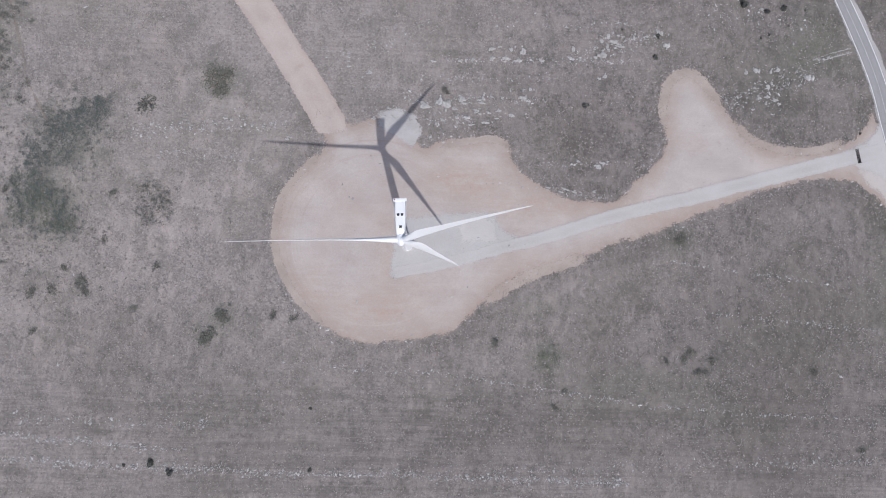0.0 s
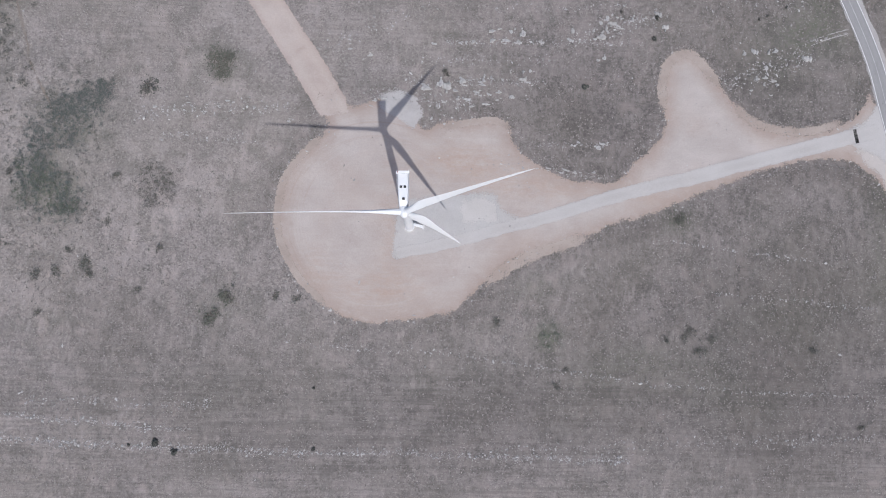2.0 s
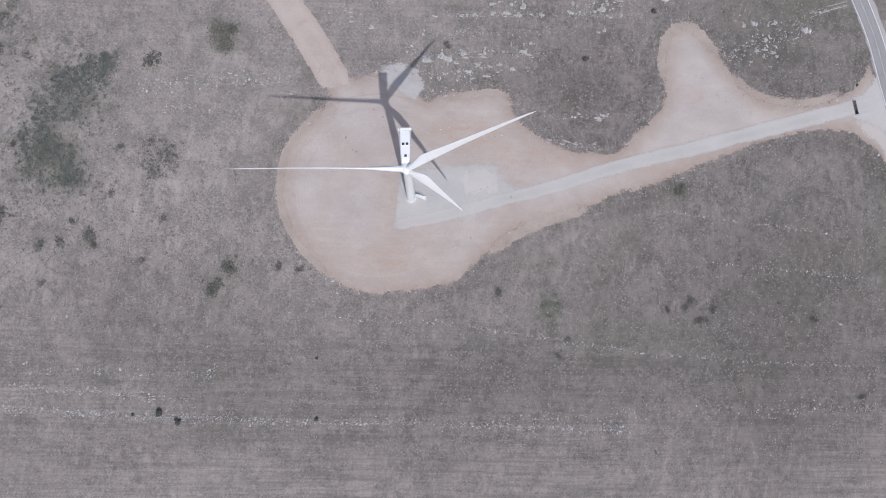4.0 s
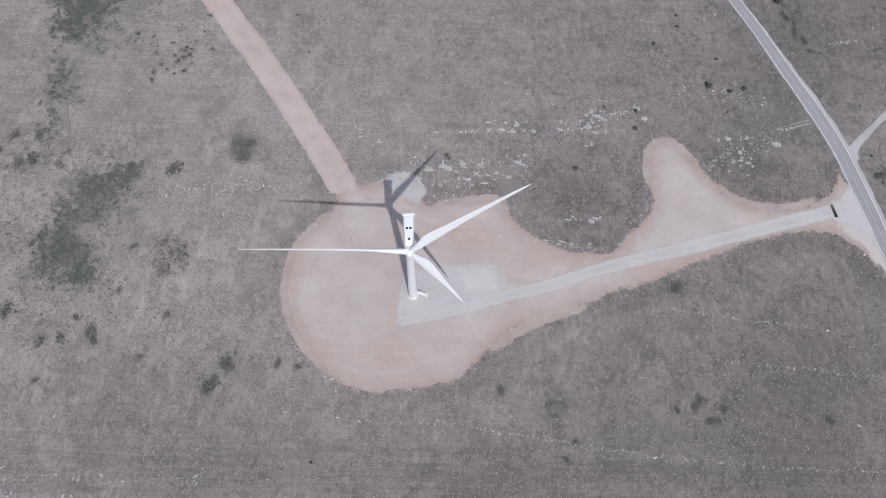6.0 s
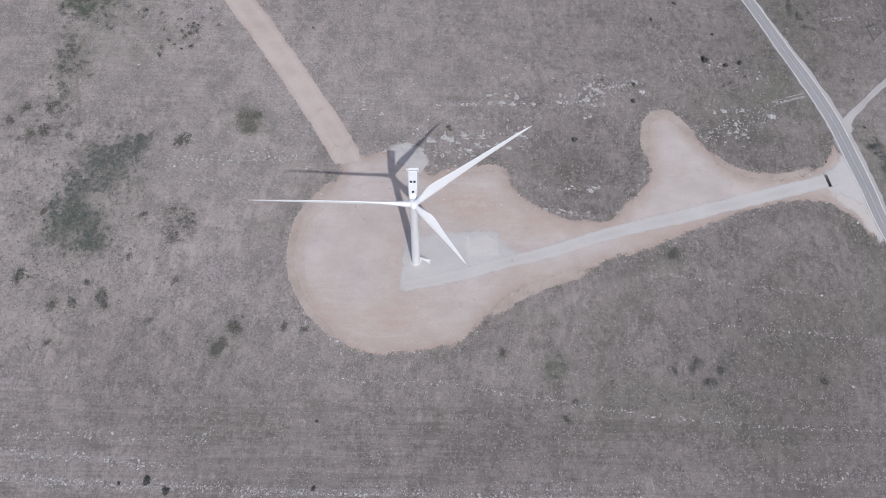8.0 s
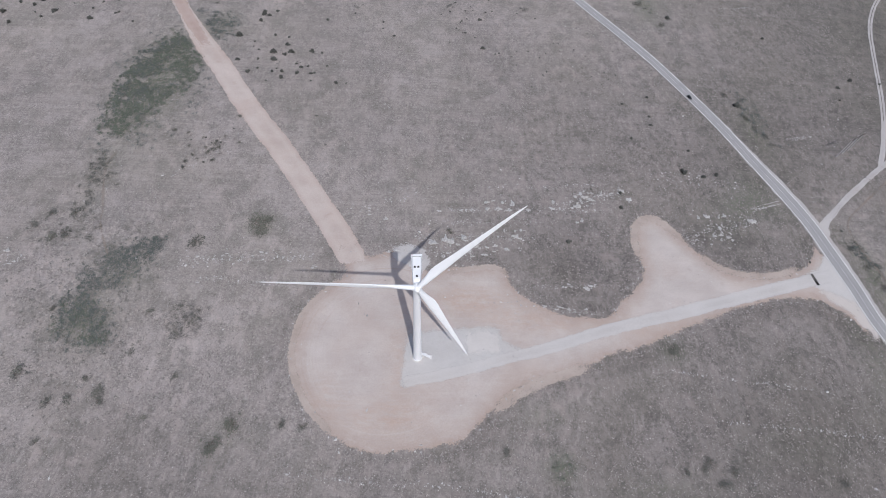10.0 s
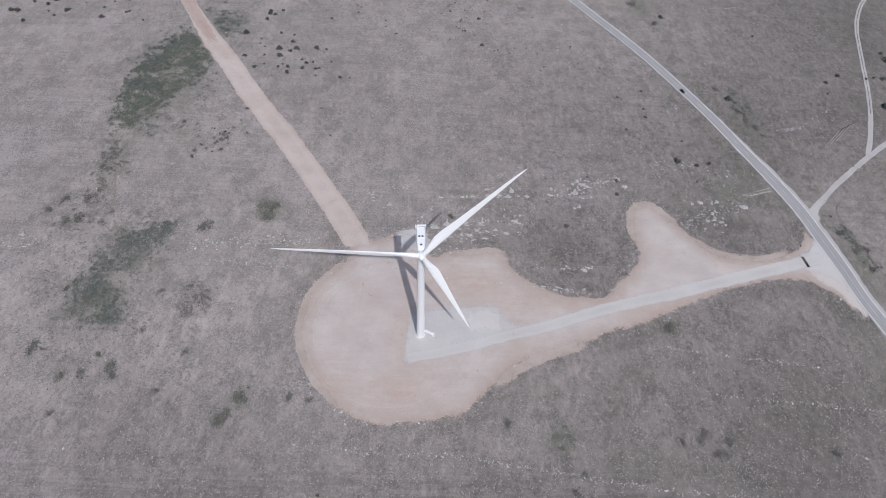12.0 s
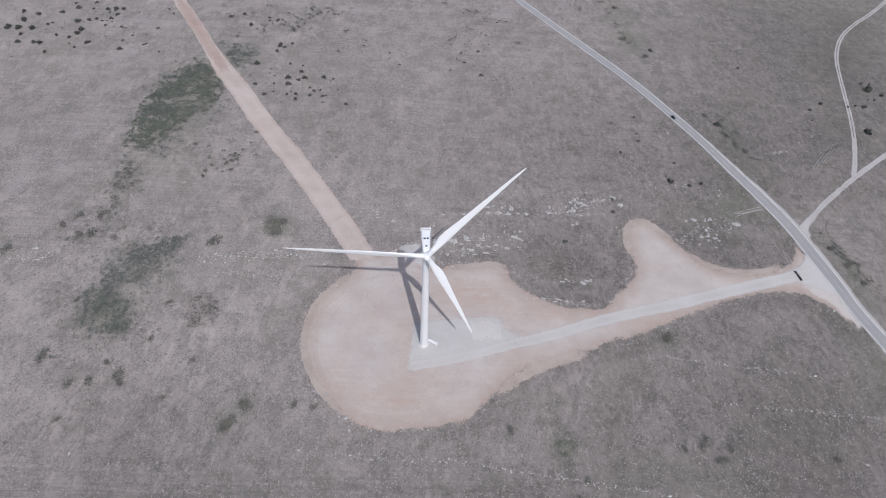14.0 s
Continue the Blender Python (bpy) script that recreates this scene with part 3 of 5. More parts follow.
def draped_area(name, outline, step, lift, material, wobble, drop, label, fade, rim_width):
    """A thin made surface on the ground inside an outline, with an uneven, sloping rim."""
    lo, hi = outline.min(0) - 6, outline.max(0) + 6
    ax, ay = np.arange(lo[0], hi[0], step), np.arange(lo[1], hi[1], step)
    x, y = [a.ravel() for a in np.meshgrid(ax, ay)]

    def depth(px, py):
        return (inside_distance(px, py, outline) + 0.3 * fade + wobble * (value_noise(px, py, 7, 21) + 0.6 * value_noise(px, py, 2.4, 22)))

    d = depth(x, y)
    faces = grid_faces(len(ax), len(ay))
    faces = faces[d[faces].mean(1) > 0]
    used = np.unique(faces)
    rim = used[np.abs(d[used]) < step * 0.95]
    e = 0.3
    slope_x = (depth(x[rim] + e, y[rim]) - depth(x[rim] - e, y[rim])) / (2 * e)
    slope_y = (depth(x[rim], y[rim] + e) - depth(x[rim], y[rim] - e)) / (2 * e)
    k = np.clip(d[rim] / np.maximum(slope_x**2 + slope_y**2, 0.3), -step, step)
    x[rim], y[rim] = x[rim] - k * slope_x, y[rim] - k * slope_y
    d[rim] = 0
    renumber = np.full(len(x), -1)
    renumber[used] = np.arange(len(used))
    x, y, d = x[used], y[used], d[used]
    z = ground_height(x, y) + lift - drop * np.clip(1 - d / 1.5, 0, 1) + 0.03 * value_noise(x, y, 3, 23)
    edge = np.clip(1.35 - d / rim_width, 0, 1) ** 1.3
    grey = np.clip((x - 55) / 70, 0, 1) * np.clip(0.8 + 0.5 * value_noise(x, y, 20, 24), 0, 1)
    rusty = 0.75 * bell(x, y, 26, 33, 24, 9) + 0.5 * bell(x, y, 62, 22, 26, 7) + 0.55 * bell(x, y, -14, -31, 26, 9) + 0.4 * bell(x, y, -9, 2, 7, 32) + 0.35 * bell(x, y, -46, -22, 10, 16) + 0.5 * bell(x, y, 130, 20, 50, 6) + 0.4 * bell(x, y, 226, 46, 8, 5)
    quads = renumber[faces]
    tri = np.concatenate([quads[:, [0, 1, 2]], quads[:, [0, 2, 3]]])
    a, b, c = tri.T
    area = (x[b] - x[a]) * (y[c] - y[a]) - (x[c] - x[a]) * (y[b] - y[a])
    tri = tri[area > 0.05]
    ob = sheet(name, np.column_stack([x, y, z]), tri, material, np.column_stack([edge, grey, np.clip(d / fade, 0, 1), np.clip(1.5 * rusty, 0, 1)]))
    return tagged(ob, label, "ground", kind="structure")


def draped_strip(name, line, half, lift, drop, material, label, wobble=0.0, across=7, kind="structure", shift=0.0, fade=0.01, ends=9):
    """A ribbon along a line on the ground: a road, a track or a painted line."""
    way = np.gradient(line, axis=0)
    way /= np.linalg.norm(way, axis=1)[:, None]
    side = np.column_stack([way[:, 1], -way[:, 0]])
    centre = line + side * np.reshape(shift, (-1, 1))
    verts, wear = [], []
    for s in np.linspace(-1, 1, across):
        w = half * s
        if wobble and abs(s) > 0.6:
            w = w + np.sign(s) * wobble * (value_noise(centre[:, 0], centre[:, 1], 6, 31 + (s > 0)) + 0.6 * value_noise(centre[:, 0], centre[:, 1], 2.2, 35 + (s > 0)))
        p = centre + side * np.reshape(w, (-1, 1)) * np.ones((len(line), 1))
        z = ground_height(p[:, 0], p[:, 1]) + lift - (drop if abs(s) == 1 else 0)
        verts.append(np.column_stack([p, z]))
        wheel = np.full(len(line), math.exp(-((abs(s) - 0.5) / 0.2) ** 2))
        run = np.minimum(np.arange(len(line)), np.arange(len(line))[::-1]) * 2.0
        inner = np.clip((1 - abs(s)) * half / fade, 0, 1) * (np.clip(run / ends, 0, 1) if fade > 0.1 else 1)
        wear.append(np.column_stack([np.full(len(line), max(0, abs(s) * 1.6 - 0.6) ** 2 * 0.7), 0.6 * wheel, inner + 0 * wheel]))
    ob = sheet(name, np.concatenate(verts), grid_faces(len(line), across), material, np.concatenate(wear))
    return tagged(ob, label, "road", kind=kind)


draped_area("dirt_pad", PAD, 1.5, 0.14, SOIL, 0.8, 0.16, "pinkish compacted soil pad around the turbine with a spur", 5.0, 9)
draped_area("gravel_hardstand", HARDSTAND, 1.2, 0.20, GRAVEL, 0.25, 0.02, "pale grey crushed gravel crane hardstand beside the tower", 6.0, 1)
draped_area("gravel_patch", spline([(25, 14), (33, 14.5), (41, 13.5), (41.5, 5), (34, 3.5), (27, 4.5)], 1.0, True), 0.8, 0.23, PALE_GRAVEL, 2.6, 0.02, "paler patch of spread gravel on the hardstand", 7.0, 1)
draped_area("lane_mouth", spline([(240.5, 91), (246, 97), (254, 104), (262, 110.5), (263, 108.5), (255, 98.8), (250, 92), (247.5, 85), (242.5, 84)], 1.5, True), 1.0, 0.23, VERGE_GRAVEL, 0.4, 0.02, "pale gravel mouth of the lane at the road", 3.0, 1)
draped_strip("access_road", ACCESS, np.interp(ACCESS[:, 0], [0, 60, 140, 225], [3.6, 3.9, 4.4, 4.7]), 0.24, 0.02, GRAVEL_ROAD, "pale grey gravel access road to the turbine", 0.3, 17, fade=2.0, ends=3)
draped_strip("dirt_track", TRACK, np.interp(TRACK[:, 1], [225, 265], [8.7, 6.3]), 0.19, 0.15, TRACK_SOIL, "wide pale dirt track crossing the dry field", 0.3, 17, fade=2.4)
draped_strip("red_soil", TRACK[(TRACK[:, 1] > 218) & (TRACK[:, 1] < 345)], 5.6, 0.215, 0.02, RED_SOIL, "reddish bare soil on the dirt track", 0.5, 15, fade=3.2, ends=40)
draped_area("road_apron", spline([(238, 72), (230.5, 61.5), (224, 58), (223.1, 49.5), (232.5, 45.5), (247, 42), (245, 59.2), (242, 72)], 1.5, True), 1.0, 0.225, GRAVEL_ROAD, 1.4, 0.02, "pale grey gravel apron between cattle grid and road", 7.0, 1)
draped_area("pale_soil", spline([(226, 49), (247, 48), (252.5, 26), (249, 17), (241, 30), (231, 41)], 1.5, True), 1.0, 0.185, BEIGE_SOIL, 1.4, 0.02, "pale beige soil spread beside the road junction", 8.0, 1)
draped_area("rock_patch", spline([(-17, 59), (-15, 66.5), (-7, 67.5), (1, 64), (5, 55), (-1, 49), (-8, 53)], 1.5, True), 1.0, 0.18, ROCKY_SOIL, 0.8, 0.03, "bare whitish rocky ground beside the soil pad", 5.0, 1)
RIMS = (([(36, -30), (41.6, -24), (53.8, -15.5), (64.5, -10.5), (79.2, -5.5), (92, -1)], 4.6), ([(160, 73), (163, 68.6), (169.5, 60.9), (181.4, 56.4), (196.2, 55.2), (209.2, 57.3), (222, 63)], 3.6),
        ([(11, 47.8), (21.5, 51.2), (31.3, 53.4), (40.5, 54.2), (46.5, 51.8), (49.5, 45.5)], 3.2), ([(-42, 46), (-51, 36), (-59.6, 25), (-63.4, 11.6), (-63.8, 0), (-60.6, -12.4), (-53.6, -24.4), (-45, -33.4), (-36, -41)], 3.2),
        ([(125.5, 62), (125.2, 76), (127.5, 86), (133, 91.5), (138.6, 93), (143.8, 90), (149.5, 84), (157.5, 74.5)], 4.2))
for line, half in RIMS:
    draped_strip("rim_soil", spline(line, 2.0), half, 0.165, 0.05, RIM_SOIL, "loose ochre soil and dry stubble along the pad's rim", 0.4, 15, fade=half)
ROAD_HALF = np.interp(ROAD[:, 1], [30, 60, 115, 150, 290, 330], [4.3, 4.6, 4.6, 4.1, 4.0, 3.7])
draped_strip("road_verge", ROAD, ROAD_HALF + np.interp(ROAD[:, 1], [90, 130, 175], [2.0, 1.9, 0.9]), 0.20, 0.15, VERGE_GRAVEL, "pale gravel verge beside the asphalt road", 0.4, 13, fade=1.8, shift=np.interp(ROAD[:, 1], [105, 130, 175], [-0.8, -0.7, -0.2]))
draped_strip("road", ROAD, ROAD_HALF, 0.27, 0.03, ASPHALT, "light grey worn two-lane asphalt road", 0, 9)
draped_strip("lane", LANE, 2.2, 0.21, 0.10, VERGE_GRAVEL, "pale dirt lane leaving the asphalt road", 0.3, 11, fade=1.0)
for shift in (-1.0, 1.0):
    draped_strip("farm_track_rut", FARM_TRACK, 0.95, 0.20, 0.08, VERGE_GRAVEL, "pale wheel rut of a farm track in the field", 0.15, 7, fade=0.45, shift=shift)
for name, shift, half, paint in (("edge_line", 0.5 - ROAD_HALF, 0.21, LINE_PAINT), ("edge_line", ROAD_HALF - 0.5, 0.19, LINE_PAINT)):
    draped_strip(name, ROAD, half, 0.285, 0, paint, "white painted edge line on the asphalt", 0, 2, "structure", shift)
draped_strip("centre_seam", ROAD, 0.16, 0.279, 0, ROAD_SEAM, "pale worn seam along the middle of the asphalt", 0, 2)
for k in range(10, len(ROAD) - 6, 6):
    if -150 < ROAD[k][1] < 560:
        draped_strip("centre_dash", ROAD[k:k + 3], 0.11, 0.285, 0, WORN_PAINT, "white painted centre dash on the asphalt", 0, 2)


draped_strip("farm_track_mouth", FARM_TRACK[FARM_TRACK[:, 1] < 188], 2.1, 0.205, 0.08, VERGE_GRAVEL, "pale worn start of a farm track at the lane", 0.3, 11, fade=0.9, ends=4)
for shift in (-1.1, 1.1):
    draped_strip("gateway_rut", spline([(202, 101), (211.8, 105.3), (225, 109.5)], 1.0), 0.75, 0.17, 0.05, VERGE_GRAVEL, "pale stony rut of a field gateway beside the road", 0.3, 7, fade=1.3, shift=shift, ends=5)
draped_strip("ditch_bank", spline([(318, 142), (300.5, 128.5), (275, 107.9), (263, 96), (261.8, 83), (266.3, 66.8), (269.9, 54.1), (276, 34), (284, 8)], 2.0), 1.5, 0.16, 0.1, BANK_SOIL,
             "brown earth bank of a roadside ditch", 0.5, 11, fade=2.6)
draped_strip("dry_gully", spline([(-190, 133), (-194.5, 115), (-189, 93), (-185.5, 82), (-184, 74), (-178, 62), (-173, 53), (-171, 45)], 2.0), 1.7, 0.15, 0.1, BANK_SOIL,
             "bare brown bed of a dry gully in the grassland", 0.5, 11, fade=2.8)


# ---- the wind turbine ----
HUB = Vector((0.36, -4.1, 83.1))
ROTOR_YAW, ROTOR_TILT, ROTOR_TURN, BLADE_LENGTH = 3.0, 6.5, 37.0, 57.1


def tower_radius(z):
    return 2.15 + (1.42 - 2.15) * z / 80.6


def blade_section(span):
    """A ring of a blade: round at the root, a flat wing further out."""
    s = span / BLADE_LENGTH
    chord = float(np.interp(s, [0, 0.05, 0.12, 0.20, 0.27, 0.45, 0.7, 0.9, 0.97, 1.0], [2.1, 2.1, 2.8, 3.75, 3.7, 2.75, 1.75, 1.05, 0.6, 0.12]))
    thick = float(np.interp(s, [0, 0.05, 0.12, 0.2, 0.3, 0.6, 1.0], [1.0, 1.0, 0.68, 0.38, 0.28, 0.2, 0.16]))
    round_ = float(np.interp(s, [0, 0.05, 0.2], [1, 1, 0]))
    twist = radians(float(np.interp(s, [0, 0.15, 0.4, 0.8, 1], [16, 14, 6, 1.5, 0])) + 4)
    ring = []
    for i in range(20):
        a = 2 * math.pi * i / 20
        cx, cy = math.cos(a), math.sin(a)
        wing_y = cy * (0.62 + 0.38 * cx) * 0.95
        lead = cx * 0.5 * chord - (1 - round_) * 0.2 * chord
        x, y = lead, 0.5 * chord * thick * (cy * round_ + wing_y * (1 - round_))
        ring.append((x * math.cos(twist) + y * math.sin(twist), -x * math.sin(twist) + y * math.cos(twist) - 1.2 * s * s, span))
    return ring


def build_turbine():
    turbine = tagged(new("wind_turbine"), "tall white three-bladed wind turbine on the soil pad", "wind turbine")
    bm = lathe(bmesh.new(), [(3.1, -0.4), (3.1, 0.16), (3.0, 0.24), (2.0, 0.26)])
    smoothed(part("foundation", bm, CONCRETE, turbine, "pale round concrete foundation collar"))
    profile = []
    for z in np.linspace(0.2, 80.6, 30):
        profile.append((tower_radius(z), z))
    tower = smoothed(part("tower", lathe(bmesh.new(), profile, 64), PAINT, turbine))
    for z in (0.28, 20.5, 41.0, 61.0):
        r = tower_radius(z)
        high = 0.2 if z < 1 else 0.06
        bm = lathe(bmesh.new(), [(r - 0.05, z - high), (r + (0.16 if z < 1 else 0.015), z - high), (r + (0.16 if z < 1 else 0.015), z + high), (r - 0.05, z + high)], 64)
        smoothed(part("flange", bm, PAINT, tower))
    # door and outside stairs
    start, end = Vector((2.1, 0.8, 2.8)), Vector((6.5, 0.1, 0.35))
    turn = math.atan2(end.y - start.y, end.x - start.x)
    rz = Matrix.Rotation(turn, 4, "Z")
    along = Vector((math.cos(turn), math.sin(turn), 0))
    across = Vector((-along.y, along.x, 0))
    bm = box(bmesh.new(), (0.12, 1.0, 2.2), start + Vector((-0.12, 0, 1.15)), rz, 0.04)
    part("door", bm, GALVANISED, tower, "grey steel tower door")
    stairs = part("stairs", box(bmesh.new(), (1.3, 1.3, 0.1), start + along * 0.5, rz, 0.02), STAIR_WHITE, turbine, "white-painted steel entrance stairs")
    top = start + along * 1.1
    for s in (-0.55, 0.55):
        bm = bmesh.new()
        rod(bm, top + across * s, end + across * s, 0.12, sides=6)
        part("stringer", bm, STAIR_WHITE, stairs)
        bm = bmesh.new()
        rod(bm, start + across * s + Vector((0, 0, 1.1)), top + across * s + Vector((0, 0, 1.1)), 0.04)
        rod(bm, top + across * s + Vector((0, 0, 1.1)), end + across * s + Vector((0, 0, 1.0)), 0.04)
        for f in (0, 0.33, 0.66, 1):
            p = top.lerp(end, f) + across * s
            rod(bm, p, p + Vector((0, 0, 1.05)), 0.03)
        part("handrail", bm, STAIR_WHITE, stairs)
        bm = rod(bmesh.new(), top + across * s, Vector((top.x, top.y, 0.1)) + across * s, 0.07)
        part("leg", bm, STAIR_WHITE, stairs)
    for k in range(13):
        bm = box(bmesh.new(), (0.26, 1.08, 0.04), top.lerp(end, (k + 0.5) / 13) + Vector((0, 0, 0.08)), rz)
        part("tread", bm, STAIR_WHITE, stairs)
    part("landing", box(bmesh.new(), (1.0, 2.2, 0.6), end + along * 0.25 - Vector((0, 0, 0.35)), rz, 0.04), LANDING_CONCRETE, stairs, "pale concrete landing slab")

    # nacelle, behind the hub
    yaw = Matrix.Rotation(radians(ROTOR_YAW), 4, "Z")

    def at(x, y, z):
        return yaw @ Vector((x, y, z))

    rings = []
    for y, w, low, high in ((-2.5, 1.25, 81.6, 84.2), (-2.2, 1.5, 81.2, 84.45), (-0.5, 1.62, 80.75, 84.55), (2.0, 1.78, 80.5, 84.6), (6.5, 1.85, 80.6, 84.6),
                            (9.0, 1.80, 81.2, 84.5), (9.35, 1.65, 81.5, 84.3)):
        c = 0.38
        rings.append([at(x, y, z) for x, z in ((-w + c, low), (w - c, low), (w, low + c), (w, high - c), (w - c * 0.8, high), (-w + c * 0.8, high), (-w, high - c), (-w, low + c))])
    nacelle = smoothed(part("nacelle", loft(bmesh.new(), rings), PAINT, turbine, "white boxy nacelle with dark roof hatches"), 40)
    for x, y in ((0.05, 0.0), (-0.65, 4.0), (0.62, 4.0)):
        z = 84.66
        bm = box(bmesh.new(), (0.98, 0.98, 0.16), at(x, y, z - 0.03), yaw, 0.03)
        hatch = part("hatch", bm, PAINT, nacelle, "black square roof hatch")
        bm = box(bmesh.new(), (0.82, 0.82, 0.06), at(x, y, z + 0.08), yaw, 0.02)
        part("hatch_cover", bm, HATCH_BLACK, hatch)
    bm = bmesh.new()
    for x in (-2.1, 2.1):
        box(bm, (0.22, 0.9, 1.5), at(x, 8.75, 84.65), yaw, 0.05)
    box(bm, (4.4, 0.9, 0.2), at(0, 8.75, 85.42), yaw, 0.05)
    box(bm, (4.4, 0.9, 0.16), at(0, 8.75, 84.55), yaw, 0.04)
    cooler = part("cooler_frame", bm, PAINT, nacelle, "white roof cooler frame at the rear")
    bm = bmesh.new()
    for k in range(9):
        box(bm, (3.9, 0.7, 0.04), at(0, 8.75, 84.68 + 0.08 * k), yaw)
    part("cooler_fins", bm, COOLER_GREY, cooler, "grey aluminium cooler fins")
    for x in (-1.95, 1.95):
        bm = bmesh.new()
        rod(bm, at(x, 3.2, 85.2), at(x, 8.3, 85.2), 0.05)
        rod(bm, at(x, 3.2, 84.8), at(x, 8.3, 84.8), 0.04)
        for k in range(6):
            rod(bm, at(x, 3.2 + 1.02 * k, 84.3), at(x, 3.2 + 1.02 * k, 85.2), 0.04)
        part("railing", bm, PAINT, nacelle)
    bm = bmesh.new()
    rod(bm, at(1.75, 9.15, 85.4), at(1.75, 9.15, 86.9), 0.05)
    rod(bm, at(1.35, 9.15, 86.5), at(2.15, 9.15, 86.5), 0.04)
    part("wind_sensor", bm, GALVANISED, nacelle, "thin wind sensor mast")
    bm = bmesh.new()
    bmesh.ops.create_uvsphere(bm, u_segments=12, v_segments=8, radius=0.18, matrix=Matrix.Translation(at(-1.7, 8.75, 85.7)))
    part("beacon", bm, TAIL_LIGHT, nacelle, "small red warning beacon")
    bm = lathe(bmesh.new(), [(1.44, 80.3), (1.62, 80.45), (1.62, 80.75), (1.44, 80.9)], 48)
    smoothed(part("yaw_ring", bm, PAINT, turbine))

    # rotor
    front = yaw @ Vector((0, -math.cos(radians(ROTOR_TILT)), math.sin(radians(ROTOR_TILT))))
    side = yaw @ Vector((1, 0, 0))
    up = side.cross(-front) * -1
    up = up if up.z > 0 else -up
    axis = Matrix((side, up.cross(side), up)).transposed().to_4x4()  # local x side, y back, z up
    spinner = []
    for y, r in ((1.75, 1.25), (1.5, 1.55), (0.3, 1.68), (-0.8, 1.5), (-1.6, 1.05), (-2.05, 0.5), (-2.15, 0.12)):
        spinner.append([Vector((r * math.cos(2 * math.pi * i / 32), y, r * math.sin(2 * math.pi * i / 32))) for i in range(32)])
    hub = smoothed(part("hub", loft(bmesh.new(), spinner), PAINT, turbine, "rounded white rotor hub"), 40)
    hub.matrix_local = Matrix.Translation(HUB) @ axis
    n = 64
    spans = [BLADE_LENGTH * (k / n) ** 1.0 for k in range(n)] + [BLADE_LENGTH * 0.995, BLADE_LENGTH]
    first = None
    for k in range(3):
        m = Matrix.Translation(HUB) @ axis @ Matrix.Rotation(radians(ROTOR_TURN + 120 * k), 4, "Y")
        if first is None:
            first = smoothed(part("blade", loft(bmesh.new(), [blade_section(s) for s in spans if s >= 0.9]), PAINT, turbine, "long tapered white blade"), 50)
            first.matrix_local = m
            collar = smoothed(part("blade_collar", lathe(bmesh.new(), [(1.0, 1.2), (1.16, 1.3), (1.16, 1.75), (1.0, 1.85)], 32), PAINT, first))
        else:
            blade = tagged(new("blade", first.data), "long tapered white blade")
            blade.parent = turbine
            blade.matrix_local = m
            ring = new("blade_collar", collar.data)
            ring.parent = blade
    return turbine


build_turbine()


# ---- power line poles ----
def build_portal(base):
    thing = tagged(new("power_pole_portal"), "three-pole wooden power line portal standing in the field", "power pole", "power line portals")
    thing.matrix_basis = base
    tall = 16.8
    for x in (-5.9, 0.0, 5.9):
        part("pole", rod(bmesh.new(), (x, 0, -1.5), (x, 0, tall), 0.32, 0.22, 10), POLE_WOOD, thing)
        for s in (-0.28,):
            bm = bmesh.new()
            for k in range(5):
                rod(bm, (x, s, tall - 0.95 - 0.2 * k), (x, s, tall - 0.82 - 0.2 * k), 0.14, 0.05, 8)
            part("insulator", bm, INSULATOR, thing)
    bm = box(bmesh.new(), (14.6, 0.3, 0.42), (0, -0.25, tall - 0.5), None, 0.03)
    part("crossarm", bm, DARK_STEEL, thing, "dark steel crossarm")
    bm = rod(bmesh.new(), (-5.9, 0, 11.5), (0, 0, tall - 0.7), 0.07, sides=6)
    rod(bm, (5.9, 0, 11.5), (0, 0, tall - 0.7), 0.07, sides=6)
    part("brace", bm, DARK_STEEL, thing)
    return thing


def on_ground(x, y, turn=0.0, size=1.0, sink=0.0):
    z = float(ground_height(x, y)) - sink
    return Matrix.Translation((x, y, z)) @ Matrix.Rotation(radians(turn), 4, "Z") @ Matrix.Scale(size, 4)


portal = build_portal(on_ground(281.0, 153.2, 31))
copy_thing(portal, on_ground(124, 355, 31))


# ---- cattle grid at the road ----
def build_cattle_grid():
    base = on_ground(226.9, 54.2, -78)
    base.translation.z += 0.2
    grid = tagged(new("cattle_grid"), "dark steel cattle grid across the gravel access road", "cattle grid")
    grid.matrix_basis = base
    part("pit", box(bmesh.new(), (7.2, 1.6, 0.08), (0, 0, -0.02)), DARK_STEEL, grid)
    for y in (-0.8, 0.8):
        part("kerb", box(bmesh.new(), (7.4, 0.14, 0.2), (0, y, 0.02), None, 0.02), DARK_STEEL, grid)
    bar = part("bar", rod(bmesh.new(), (-3.65, 0, 0.1), (3.65, 0, 0.1), 0.055, sides=8), DARK_STEEL, grid)
    bar.location = (0, -0.63, 0)
    for k in range(1, 7):
        b = new("bar", bar.data)
        b.parent = grid
        b.location = (0, -0.63 + 0.21 * k, 0)
    for x in (-4.1, 4.1):
        bm = bmesh.new()
        for y in (-1.2, 0, 1.2):
            rod(bm, (x, y, -0.2), (x, y, 1.1), 0.05)
        rod(bm, (x, -1.2, 1.05), (x, 1.2, 1.05), 0.04)
        rod(bm, (x, -1.2, 0.6), (x, 1.2, 0.6), 0.04)
        part("side_rail", bm, GALVANISED, grid, "pale galvanised side rail")


build_cattle_grid()


